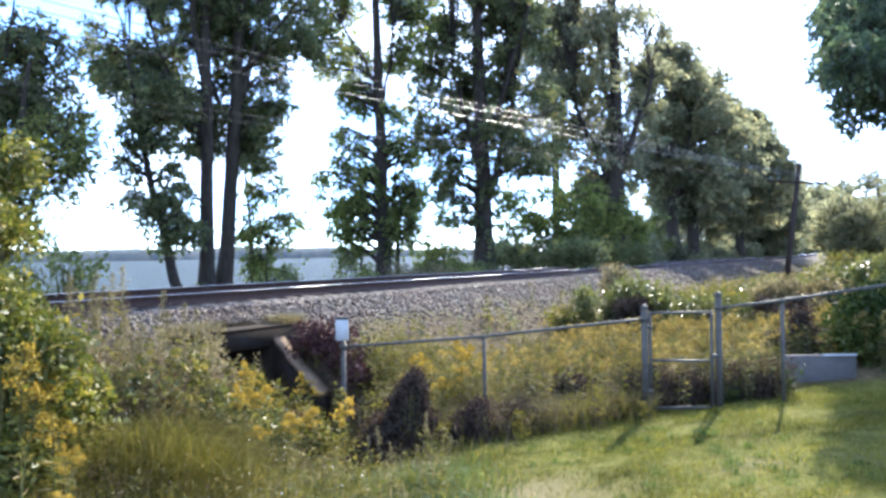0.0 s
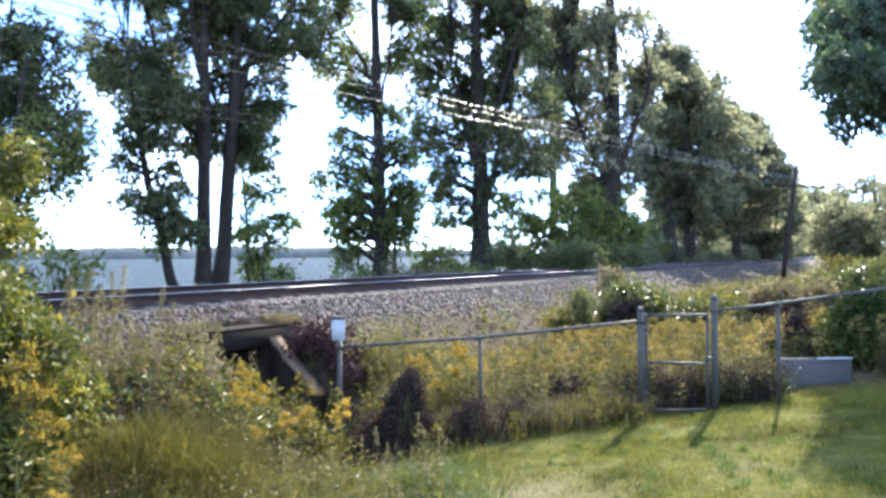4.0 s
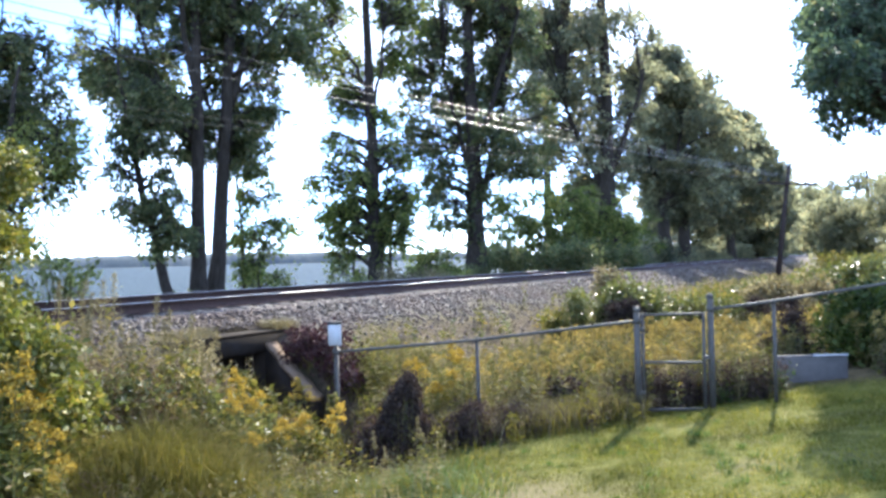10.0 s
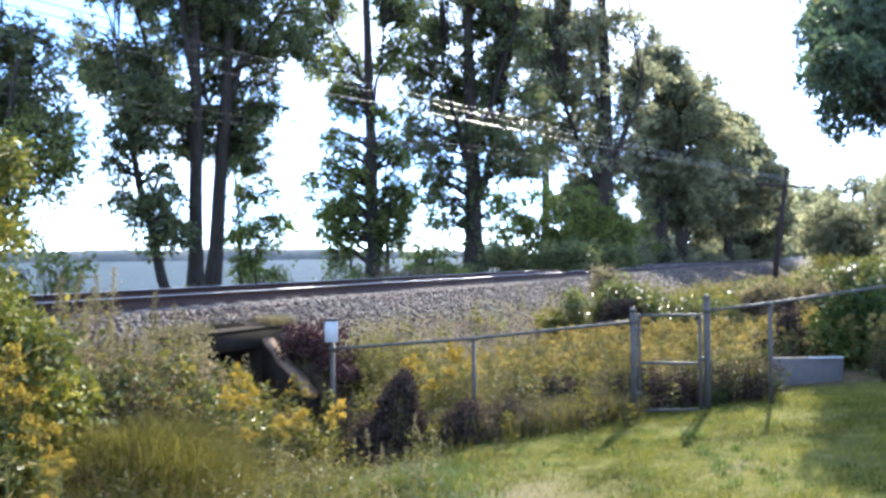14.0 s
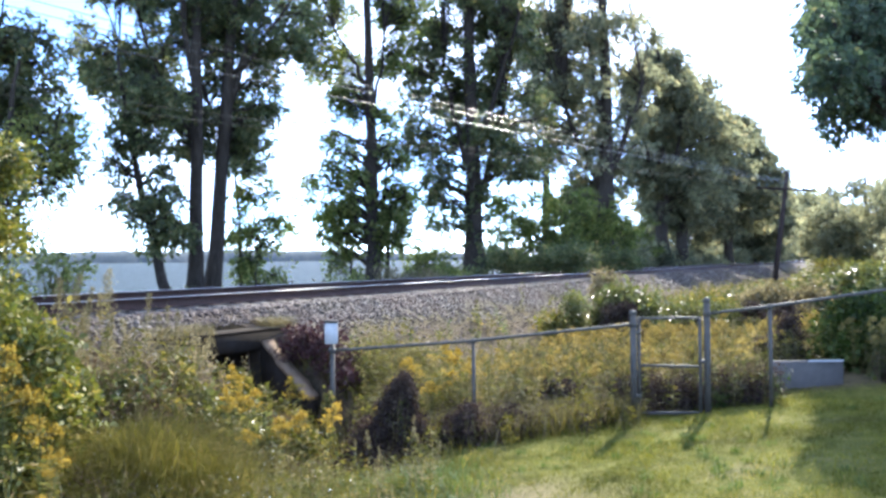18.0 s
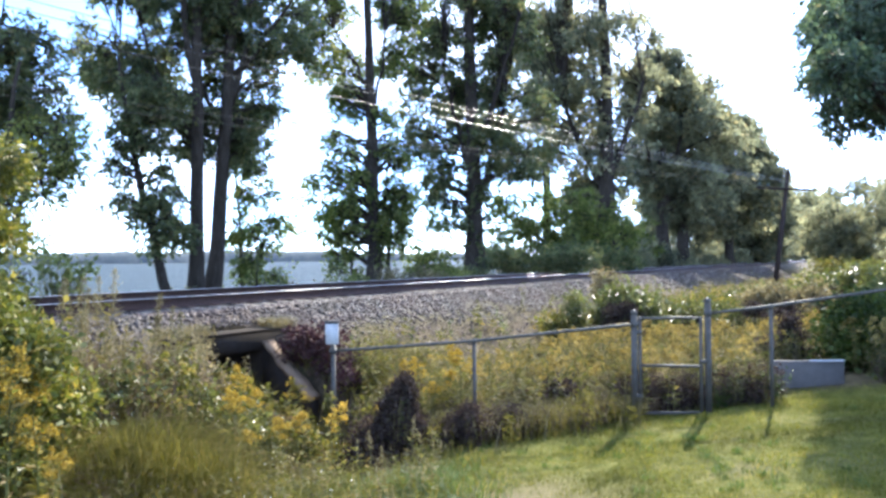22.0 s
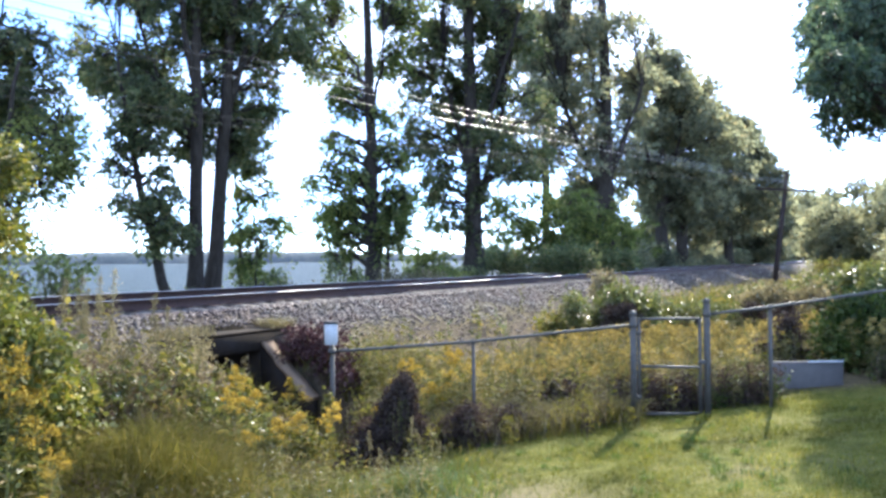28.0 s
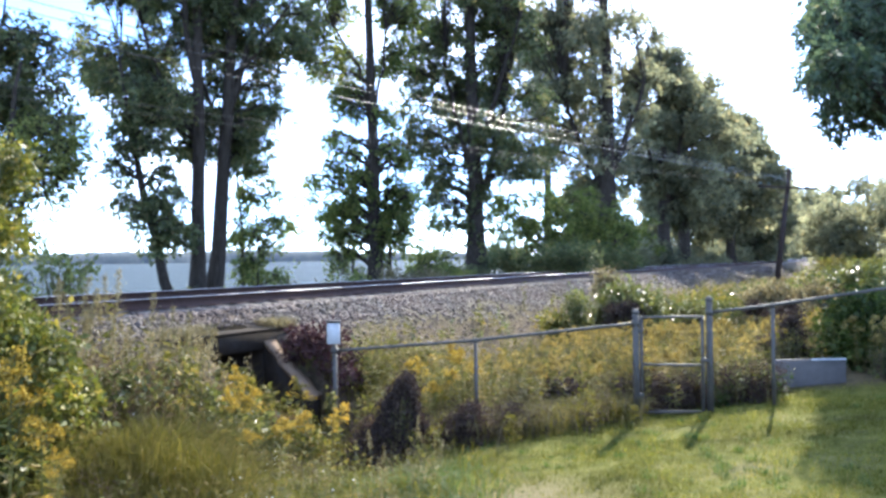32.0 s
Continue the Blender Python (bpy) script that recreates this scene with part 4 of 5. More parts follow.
def bushes():
    # beyond the track
    bush("bush", "dark low bush beyond the railway", base(3.8, 31.5), blob(3, 9, 1.8, .8, .3, .9, .6), M_LEAF, .13, 40, 16, 3, .2)
    bush("bush", "dark low bush beyond the railway", base(6.6, 35.2), blob(33, 10, 2.4, .8, .3, 1.0, .65), M_LEAF, .14, 40, 16, 33, .2)
    for i, (x, y, w) in enumerate(((-3.9, 21.5, .8), (-2.9, 22.6, .7), (-.6, 25, .8), (.3, 26.6, .6), (-1.5, 24, .5), (-7.4, 16.6, .6))):
        bush("shrub", "small shrub beside the far rail", base(x, y), blob(40 + i, 6, w * .9, .4, .1, .45, .27), M_LEAF_LIGHT if i % 2 else M_DRY, .08, 50, 14, 40 + i, .12, group="shrubs beside the rails")
    for i, (x, y, w) in enumerate(((-6.3, 18.5, .35), (-5.75, 19.2, .4), (-2.5, 24.2, .4), (.9, 28, .5))):
        bush("shrub", "dark low shrub round the foot of a tree", base(x, y), blob(240 + i, 7, w, .3, .1, .55, .24), M_LEAF, .10, 60, 14, 240 + i, .1, group="shrubs at the feet of trees")
    bush("sumac", "spreading shrub with drooping compound leaves", base(-7.4, 14.6), blob(50, 7, .5, .3, .3, 1.1, .24), M_LEAF_WILLOW, .12, 30, 7, 50, .1)
    # this side, on the slope
    bush("bush", "vine-covered bush with sunlit glossy leaves on the slope", base(4.2, 17.4), blob(60, 22, .5, .45, .6, 1.3, .27), M_GLOSSY, .115, 60, 15, 60, .12)
    # dark leaves paint the shaded hollow under the vines
    bush("bush", "tangle below the vines, coloured as the dark of the shaded hollow", base(3.84, 16.7), blob(64, 17, .3, .1, .45, 1.05, .2), M_SHADOW_WEED, .07, 90, 22, 64, .07)
    bush("bush", "low tangled dry bush on the slope", base(2.98, 17.3), blob(61, 13, .1, .2, .4, 1.4, .14), M_GLOSSY, .085, 60, 17, 61, .12)
    bush("bush", "trailing vines spilling down the ballast", base(2.55, 17.2), blob(65, 6, .25, .3, .35, .75, .15), M_WEED, .10, 50, 12, 65, .14)
    bush("bush", "small tan bush beside the ballast", base(4.3, 20.3), blob(62, 12, .18, .25, .6, 1.62, .2), M_DRY, .08, 60, 18, 62, .1)
    for i, (x, y, w, h) in enumerate(((10.6, 46, 1.6, 1.8), (13.2, 50.5, 1.8, 1.6), (16, 55.5, 2.0, 1.5), (19.6, 61, 2.2, 1.2), (23.8, 68.5, 2.6, 1.5), (28.5, 77, 3, 2.0), (21.5, 72, 3, 1.4), (15, 62, 3, .9))):
        bush("bush", "undergrowth below the trees beyond the railway", base(x, y), blob(170 + i, 12, w, w * .5, .3, h, .8), M_LEAF_HAZED, .22, 26, 11, 170 + i, .25, group="undergrowth beyond the railway")
    kinds = (M_WEED, M_DRY, M_SHADE, M_BANK, M_GLOSSY)
    for i, (x, y, w, h, k) in enumerate(((6.4, 18.9, .8, .5, 4), (7.6, 20.8, 1.0, .5, 0), (8.6, 18.8, .9, .75, 1), (9.8, 23.0, 1.3, .5, 4), (10.8, 19.8, 1.0, 1.0, 4),
                                         (12.9, 24, 1.3, 1.0, 3), (10.2, 16.6, 1.1, .9, 4), (15.6, 27.5, 1.6, 1.1, 0), (8.4, 13.4, .9, 1.0, 4), (7.1, 12.4, .6, .85, 2), (19.0, 32, 1.8, .9, 3), (21.8, 38, 2.2, 1.2, 3), (9.4, 14.6, .8, 1.1, 4))):
        bush("bush", "dense bush overgrown with vines behind the fence", base(x, y), blob(70 + i, 11, w, w * .6, .2, h, .45), kinds[k], .10, 55, 18, 70 + i, .14, group="bushes behind the fence")
    # the near left corner
    bush("bush", "tall leafy bush at the edge of the lawn", base(-3.95, 6.6), blob(90, 16, .42, .5, .2, 1.75, .3), M_BANK, .075, 90, 28, 90, .1)
    bush("bush", "tall leafy bush at the edge of the lawn", base(-5.9, 8.8), blob(91, 14, .6, .6, .3, 2.1, .38), M_BANK, .08, 90, 22, 91, .1)
    bush("vine", "small leafy vine climbing the fence corner post", base(-1.47, 9.6), [(.02, 0, .2 + .12 * i, .06, .08) for i in range(5)], M_WEED, .045, 260, 8, 93, .03, "vine")
    stick = thing("dead_stalk", "broken tan stalk leaning over the ditch", "stalk", "", base(-.88, 8.2))
    part("stem", Geo().tube([(0, 0, -.1), (-.03, 0, .15), (-.07, .01, .34), (-.12, .02, .46)], [.015, .013, .011, .006], 7), M_TIE, stick, "", True)
    part("snapped_tip", Geo().tube([(-.12, .02, .45), (-.09, .03, .47), (-.03, .05, .41)], [.008, .007, .003], 6), M_TIE, stick, "", True)
    # clumps over the ditch whose dark brown leaves stand in for deep shade
    bush("bush", "clump of weeds over the ditch, darkened to stand in for shade", base(-.60, 8.95), heap(95, 70, .36, 1.2, .22), M_SHADOW_WEED, .04, 230, 40, 95, .05)
    bush("bush", "low weeds in the ditch hollow with its shade in their colour", base(-.9, 8.92), heap(94, 26, .3, .9), M_SHADOW_WEED, .035, 150, 30, 94, .06)
    bush("bush", "clump of weeds over the ditch, darkened to stand in for shade", base(.2, 9.1), heap(96, 15, .16, .54, .18), M_SHADOW_WEED, .035, 190, 34, 96, .05)
    bush("bush", "clump of weeds over the ditch, darkened to stand in for shade", base(.75, 9.3), heap(99, 12, .42, .4), M_SHADOW_WEED, .035, 150, 28, 99, .06)
    # dark heaps put in for the shaded gaps between the goldenrods
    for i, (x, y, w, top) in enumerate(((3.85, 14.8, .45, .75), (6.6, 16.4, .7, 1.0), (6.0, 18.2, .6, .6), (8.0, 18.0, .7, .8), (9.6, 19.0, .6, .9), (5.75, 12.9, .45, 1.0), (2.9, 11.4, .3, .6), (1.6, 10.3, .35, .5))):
        bush("bush", "tangle among the goldenrods, darkened like a shaded gap", base(x, y), heap(120 + i, 11, w, top), M_SHADOW_WEED, .07, 100, 22, 120 + i, .07, group="dark tangles among the goldenrods")
    x, y = xy(9.35, 7.95)
    bush("bush", "dark red vine tangle beside the culvert", base(x, y), blob(97, 12, .32, .4, .0, .38, .22), M_VINE, .06, 110, 20, 97, .07)
    x, y = xy(9.2, 7.3)
    bush("bush", "dark red vine tangle beside the culvert", base(x, y), blob(98, 10, .28, .35, .0, .35, .2), M_VINE, .06, 110, 20, 98, .07)
    for i, (x, y, w, h) in enumerate(((-3.5, 8.2, .25, .6), (-3.05, 8.6, .25, .5), (-2.75, 8.9, .22, .45), (-2.45, 9.1, .2, .35), (-3.3, 9.0, .25, .45), (-2.2, 8.7, .2, .3), (-3.75, 7.6, .2, .75), (-1.7, 8.9, .2, .3))):
        bush("broadleaf_weed", "broad-leaved weed with glossy leaves on the ditch bank", base(x, y), blob(190 + i, 5, w, w, .15, h, .16), M_WEED if i % 3 == 1 else M_GLOSSY, .075, 110, 14, 190 + i, .08, "weed", "broad-leaved weeds on the bank")


# ---- weeds and grass ----


def goldenrod_parts(seed, h, rich=True):
    rng = np.random.default_rng(seed)
    st, lv, fl, plumes = Geo(), Geo(), Geo(), []
    z = np.linspace(0, h, 7)
    bend = rng.normal(0, .06, 2)
    line = np.stack([bend[0] * (z / h) ** 2, bend[1] * (z / h) ** 2, z], -1)
    st.tube(line, np.linspace(.006, .003, 7), 5 if rich else 3, False)
    n = 46 if rich else 20
    k = rng.uniform(.12, .88, n)
    at = np.stack([np.interp(k * h, z, line[:, i]) for i in range(3)], -1)
    a = rng.uniform(0, 6.28, n)
    lv.leaves(rng, at, np.stack([np.cos(a), np.sin(a), rng.uniform(-.1, .7, n)], -1), rng.uniform(.07, .13, n), rng.uniform(.012, .022, n))
    for _ in range(11 if rich else 6):
        a, kk = rng.uniform(0, 6.28), rng.uniform(.72, 1.0)
        o = np.array([np.interp(kk * h, z, line[:, i]) for i in range(3)])
        ln = (.20 - .15 * (kk - .72) / .28) * rng.uniform(.7, 1.2)
        t = np.linspace(0, 1, 5)[:, None]
        arc = o + np.array([math.cos(a), math.sin(a), 0]) * ln * t + np.array([0, 0, 1]) * (t * .75 - t * t * .55) * ln
        if rich:
            st.tube(arc, np.linspace(.0025, .001, 5), 3, False)
        m = 34 if rich else 14
        q = rng.uniform(.15, 1, m)
        p = np.stack([np.interp(q, t[:, 0], arc[:, i]) for i in range(3)], -1) + rng.normal(0, .014, (m, 3)) + np.array([0, 0, .008])
        s = rng.uniform(.014, .028, m) * (1 if rich else 1.5)
        if rich:
            plumes.append(Geo().leaves(rng, p, rng.normal(0, 1, (m, 3)) + np.array([0, 0, .6]), s, s * .8))
        else:
            fl.leaves(rng, p, rng.normal(0, 1, (m, 3)) + np.array([0, 0, .6]), s, s * .8)
    return st, lv, plumes if rich else fl


def goldenrods():
    kinds = []
    for i, h in enumerate((.85, .95, .75, 1.05)):
        st, lv, fl = goldenrod_parts(100 + i, h)
        th = thing("goldenrod", "goldenrod plant with arching yellow flower plumes", "wildflower", "goldenrods by the ditch")
        part("stem", st, M_STEM, th)
        part("leafage", lv, M_WEED, th)
        for plume in fl:
            part("flower_plume", plume, M_FLOWER_NEAR, th)
        kinds.append(th)
    rng = random.Random(8)
    spots = []
    for cx, cy, rx, ry, n in ((-3.75, 6.35, .16, .25, 4), (-3.25, 5.85, .13, .2, 3), (-2.3, 8.4, .12, .3, 2), (-1.88, 8.4, .1, .3, 2), (-1.55, 8.5, .1, .3, 2), (-1.33, 8.3, .05, .1, 1), (-1.95, 7.9, .35, .3, 3), (-3.0, 5.75, .1, .12, 3), (-3.5, 7.2, .2, .3, 2), (-.33, 10.15, .5, .2, 9)):
        for _ in range(n):
            spots.append((cx + rng.gauss(0, rx * .6), cy + rng.gauss(0, ry * .6), 1.15 if cx < -3.4 else 1.22 if cx < -3.1 else .6 if cy < 6 else .85 if cy > 9.5 else .9 if cy > 8.1 else .78))
    made = []
    for i, (x, y, k) in enumerate(spots):
        m = pose(x, y, float(height(x, y)) - .03, rng.uniform(-6, 6), rng.uniform(-6, 6), rng.uniform(0, 360)) @ Matrix.Scale(k * rng.uniform(.9, 1.1), 4)
        if i < 4:
            kinds[i].matrix_basis = m
            made.append(kinds[i])
        else:
            made.append(copy_thing(kinds[i % 4], m))
    return made


def scatter(rng, n, x0, x1, y0, y1, keep):
    x, y = rng.uniform(x0, x1, n), rng.uniform(y0, y1, n)
    k = rng.uniform(0, 1, n) < keep(x, y)
    return x[k], y[k]


def weeds():
    rng = np.random.default_rng(21)
    # goldenrod field between fence and slope
    stem, leaf, flower = Geo(), Geo(), Geo()
    src = [goldenrod_parts(200 + i, .60 + .06 * i, False) for i in range(4)]
    def field(x, y):
        s, p = sp(x, y)
        return step(7.0, 5.9, p) * step(9.75, 10.1, y) * step(-.9, .3, x) * ~((x > 4.4) & (x < 6.3) & (y < 12.2))
    xs, ys = scatter(rng, 2600, -1.0, 9.5, 9.8, 16, field)
    for i, (x, y) in enumerate(zip(xs, ys)):
        st, lv, fl = src[i % 4]
        a, k = rng.uniform(0, 6.28), rng.uniform(.85, 1.12)
        R = np.array([[math.cos(a), -math.sin(a), 0], [math.sin(a), math.cos(a), 0], [0, 0, 1]]) * k
        at = np.array([x, y, float(height(x, y))])
        for dst, g in ((stem, st), (leaf, lv), (flower, fl)):
            if g is fl and wave(x, y, 1.4, 3.0) + rng.normal(0, .35) < .30 + .5 * step(.6, -.3, x) + .7 * step(10.75, 10.3, y):
                continue
            dst.add(np.concatenate(g.v) @ R.T + at, np.concatenate(g.q))
    solid("goldenrod_stems", stem, M_STEM, "stems of the goldenrod field", "wildflower", "", "stuff")
    solid("goldenrod_leaves", leaf, M_WEED, "leaves of the goldenrod field behind the fence", "wildflower", "", "stuff")
    solid("goldenrod_field", flower, M_FLOWER, "field of yellow goldenrod flowers behind the fence", "wildflower", "", "stuff")
    # leafy weeds: upright stems clothed in leaves
    def herbs(name, label, n, box, keep, h0, h1, mat, leaf_len, per, seed, slim=.4, tall=None):
        r = np.random.default_rng(seed)
        x, y = scatter(r, n, *box, keep)
        s, p = sp(x, y)
        clear = (near_segment(x, y, (-1.5, 10.1), (-1.0, 8.6)) > .3) & ~((s > 7.5) & (s < 9.0) & (p > 6.6))
        x, y = x[clear], y[clear]
        h = r.uniform(h0, h1, len(x)) * (tall(x, y) if tall else 1)
        o = np.repeat(np.arange(len(x)), per)
        k = r.uniform(.05, 1, len(o)) ** .8
        lean = r.normal(0, .14, (len(x), 2))
        pos = np.stack([x[o] + lean[o, 0] * k * h[o] + r.normal(0, .03, len(o)), y[o] + lean[o, 1] * k * h[o] + r.normal(0, .03, len(o)), height(x, y)[o] + k * h[o]], -1)
        a = r.uniform(0, 6.28, len(o))
        ln = leaf_len * r.uniform(.5, 1.3, len(o)) * (1.15 - .5 * k)
        g = Geo().leaves(r, pos, np.stack([np.cos(a), np.sin(a), r.uniform(-.4, .8, len(o))], -1), ln, ln * slim)
        foot = np.stack([x, y, height(x, y)], -1)
        g.blades(r, foot, h, .008, np.hypot(lean[:, 0], lean[:, 1]))
        return solid(name, g, mat, label, "weeds", "", "stuff")
    left = lambda x, y: step(-1.0, -1.7, x) * step(7.2, 8.0, y + .3 * wave(x, y, 2, 3)) * step(8.3, 7.2, sp(x, y)[1])
    brown = lambda x, y: step(-2.0, -2.6, x) * step(7.0, 7.6, y) * step(8.5, 7.4, sp(x, y)[1]) * (wave(x, y, 1.9, 2) > -.1)
    rise = lambda x, y: np.interp(x, (-4.2, -3.3, -2.8, -2.2, -1.0), (1.1, .9, .52, .38, .4)) * np.interp(sp(x, y)[1], (6.2, 7.6, 8.6), (1, .62, .25))
    herbs("weeds", "tangle of green weeds on the ditch bank", 760, (-6, -.9, 5, 12.5), left, .5, 1.1, M_WEED, .12, 32, 31, .5, rise)
    herbs("dry_weeds", "dry brown weeds on the ditch bank", 2100, (-6, -.7, 5, 12.5), brown, .5, 1.2, M_DRY, .06, 34, 32, .3, rise)
    band = lambda x, y: np.exp(-((x + 3.35) / .5) ** 2 - ((y - 8.0) / .4) ** 2) * np.clip(.7 + wave(x, y, 3, 6), .2, 1)
    herbs("withered_weeds", "withered mauve-brown weeds on top of the bank", 900, (-4.6, -2.2, 6.8, 9.2), band, .75, 1.05, M_BROWN, .05, 36, 56, .3)
    skirt = lambda x, y: np.exp(-((x + 2.85) / .45) ** 2 - ((y - 6.35) / .22) ** 2)
    herbs("withered_low_weeds", "low withered brown weeds below the grass mound", 420, (-4, -1.8, 5.7, 7), skirt, .2, .42, M_BROWN, .045, 34, 57, .3)
    herbs("withered_bank_weeds", "withered brown weeds on the ditch bank", 1200, (-4, -.9, 7.2, 9.6), left, .45, .95, M_BROWN, .05, 34, 58, .3, rise)
    edge = lambda x, y: np.exp(-((y - (9.2 + .22 * (x - 1))) / .42) ** 2) * step(-1.2, -.4, x) * step(2.3, 1.9, x) * np.clip(.65 + 1.3 * wave(x, y, 3.3, 1), 0, 1)
    herbs("ditch_weeds", "dense green weeds along the fence", 240, (-1.4, 2.4, 8, 10.4), edge, .3, .6, M_OLIVE, .07, 40, 33, .3)
    # leaves darkened to the tone of the weeds' side away from the sun
    herbs("dry_ditch_weeds", "weeds along the fence, coloured brown as their shaded side", 260, (-1.4, 2.4, 8, 10.4), edge, .3, .6, M_SHADOW_WEED, .05, 44, 43, .3)
    herbs("dry_field_weeds", "dry tan weeds among the goldenrods", 1500, (-1.0, 9.5, 9.8, 16), field, .4, .8, M_DRY, .06, 36, 44, .35)
    toe = lambda x, y: np.exp(-((sp(x, y)[1] - 7.0) / .8) ** 2) * (y > 10)
    herbs("slope_weeds", "weeds at the foot of the embankment", 2600, (-2, 16, 10, 32), toe, .25, .75, M_WEED, .10, 26, 34)
    herbs("slope_dry_weeds", "dry weeds at the foot of the embankment", 1800, (-2, 16, 10, 32), toe, .25, .7, M_DRY, .08, 24, 35, .3)
    rough = lambda x, y: step(2.2, 3.4, sp(x, y)[1]) * step(8.2, 7.2, sp(x, y)[1]) * step(5.5, 8, x) * np.clip(.6 + wave(x, y, .9, 2), .15, 1)
    herbs("rough_weeds", "pale dry weeds on the rough ground beside the pole", 5200, (5.5, 24, 14, 48), rough, .2, .6, M_DRY, .13, 22, 48, .4, lambda x, y: np.interp(y, (24, 36), (1, .55)))
    herbs("rough_green_weeds", "green weeds on the rough ground beside the pole", 3000, (5.5, 24, 14, 48), rough, .2, .6, M_WEED, .14, 22, 49, .4, lambda x, y: np.interp(y, (24, 36), (1, .5)))
    thin = lambda x, y: np.exp(-((sp(x, y)[1] - 7.9) / .55) ** 2) * np.clip(.25 + .9 * wave(x, y, 1.3, 7), 0, 1) * (sp(x, y)[0] > 9.3)
    herbs("ballast_weeds", "thin pale weeds growing through the lower ballast", 1500, (-3, 14, 9.5, 26), thin, .12, .38, M_TUFT, .07, 26, 51)
    herbs("dry_ballast_weeds", "thin brown weeds growing through the lower ballast", 1300, (-3, 14, 9.5, 26), thin, .1, .32, M_DRY, .055, 26, 52, .35)
    verge = lambda x, y: np.exp(-((sp(x, y)[1] - 8.1) / .5) ** 2) * step(8.2, 7.2, sp(x, y)[0])
    herbs("verge_weeds", "short dry weeds along the ballast", 1300, (-8, -2, 6, 13), verge, .2, .5, M_DRY, .07, 30, 45, .35)
    herbs("verge_green_weeds", "short green weeds along the ballast", 500, (-8, -2, 6, 13), verge, .15, .4, M_WEED, .08, 26, 46)
    low = lambda x, y: step(.1, -.5, x) * step(5.6, 6.2, y) * step(8.9, 8.3, y)
    herbs("dry_low_weeds", "low dry weeds at the edge of the lawn", 420, (-3.2, .8, 5.5, 9), low, .15, .5, M_DRY, .06, 24, 47, .16)
    herbs("low_weeds", "low grey-green weeds at the edge of the lawn", 620, (-3.2, .8, 5.5, 9), low, .15, .5, M_WEED, .085, 24, 36, .2)
    flank = lambda x, y: step(-1.5, -1.1, x) * step(1.0, -.1, x) * step(10.0, 10.3, y) * step(7.9, 7.0, sp(x, y)[1])
    herbs("flank_weeds", "soft green weeds behind the fence corner", 620, (-1.6, 1.1, 9.9, 13.2), flank, .4, .75, M_WEED, .075, 40, 54, .35)
    herbs("flank_dry_weeds", "grey dry weeds behind the fence corner", 360, (-1.6, 1.1, 9.9, 13.2), flank, .4, .75, M_DRY, .05, 36, 55, .3)
    shade = lambda x, y: np.exp(-((y - 10.3) / .6) ** 2) * ~((x > 4.4) & (x < 6.1))
    herbs("fence_weeds", "weeds at the foot of the fence, shade put into the leaf colour", 700, (3.4, 10, 9.9, 11.3), shade, .2, .5, M_SHADE, .07, 34, 37)
    # the dark leaf colour makes the shadow behind the gate
    herbs("dark_fence_weeds", "weeds behind the gate, darkened to stand in for shadow", 1500, (2.3, 6.5, 9.95, 10.9), shade, .3, .55, M_SHADOW_WEED, .05, 34, 53, .4)
    # white specks in the left bank: asters, and sun glints painted as petals
    r = np.random.default_rng(38)
    x, y = scatter(r, 150, -4.2, -.8, 6.0, 10.5, lambda x, y: np.maximum(left(x, y), .25 * low(x, y)) * ~((sp(x, y)[0] > 7.1) & (sp(x, y)[0] < 9.2) & (sp(x, y)[1] > 6.2)))
    o = np.repeat(np.arange(len(x)), 5)
    pos = np.stack([x[o], y[o], height(x, y)[o] + (r.uniform(.5, 1.0, len(x)) * rise(x, y))[o]], -1) + r.normal(0, .09, (len(o), 3))
    solid("aster_flowers", Geo().leaves(r, pos, r.normal(0, 1, (len(o), 3)) + np.array([0, 0, .5]), .02, .018), M_FLOWER_GLINT, "small white asters among the weeds, some painted as leaf glints", "wildflower", "", "stuff")
    # grass
    r = np.random.default_rng(39)
    lawn = lambda x, y: step(-1.2, .2, x + .3 * wave(x, y, 2, 1)) * step(11.2, 9.6, y) * np.clip(.85 + .8 * wave(x, y, 2.6, 9), .3, 1) * (1 - .8 * worn_at(x, y))
    x, y = scatter(r, 150000, -1.5, 8.5, 5.8, 11, lawn)
    solid("lawn_grass", Geo().blades(r, np.stack([x, y, height(x, y) - .005], -1), (.018 + .03 * np.clip(wave(x, y, 4.1, 7) + .5, 0, 1)) * r.uniform(.6, 1.7, len(x)), r.uniform(.004, .008, len(x)), r.uniform(.3, 1.5, len(x))), M_GRASS, "short mown lawn grass, worn in places", "grass", "", "stuff")
    # longer fresh grass where the lawn meets the bank
    fringe = lambda x, y: step(.75, -.6, x + .35 * wave(x, y, 2.9, 4)) * step(5.2, 5.8, y) * step(8.3, 7.0, y) * np.clip(.6 + wave(x, y, 2.2, 8), .1, 1)
    x, y = scatter(r, 62000, -3.6, 1.5, 5.2, 8.4, fringe)
    solid("fringe_grass", Geo().blades(r, np.stack([x, y, height(x, y) - .01], -1), r.uniform(.08, .26, len(x)) * np.interp(x, (-.4, 1.2), (1, .3)), r.uniform(.005, .009, len(x)), r.uniform(.4, 1.3, len(x))), M_TUFT, "longer fresh green grass along the edge of the lawn", "grass", "", "stuff")
    # soft rank grass standing along the fence
    rank = lambda x, y: np.exp(-((y - (9.62 + .1 * (x - 1))) / .42) ** 2) * step(-1.2, -.5, x) * step(2.5, 2.2, x) * np.clip(.7 + .9 * wave(x, y, 2.7, 5), .1, 1)
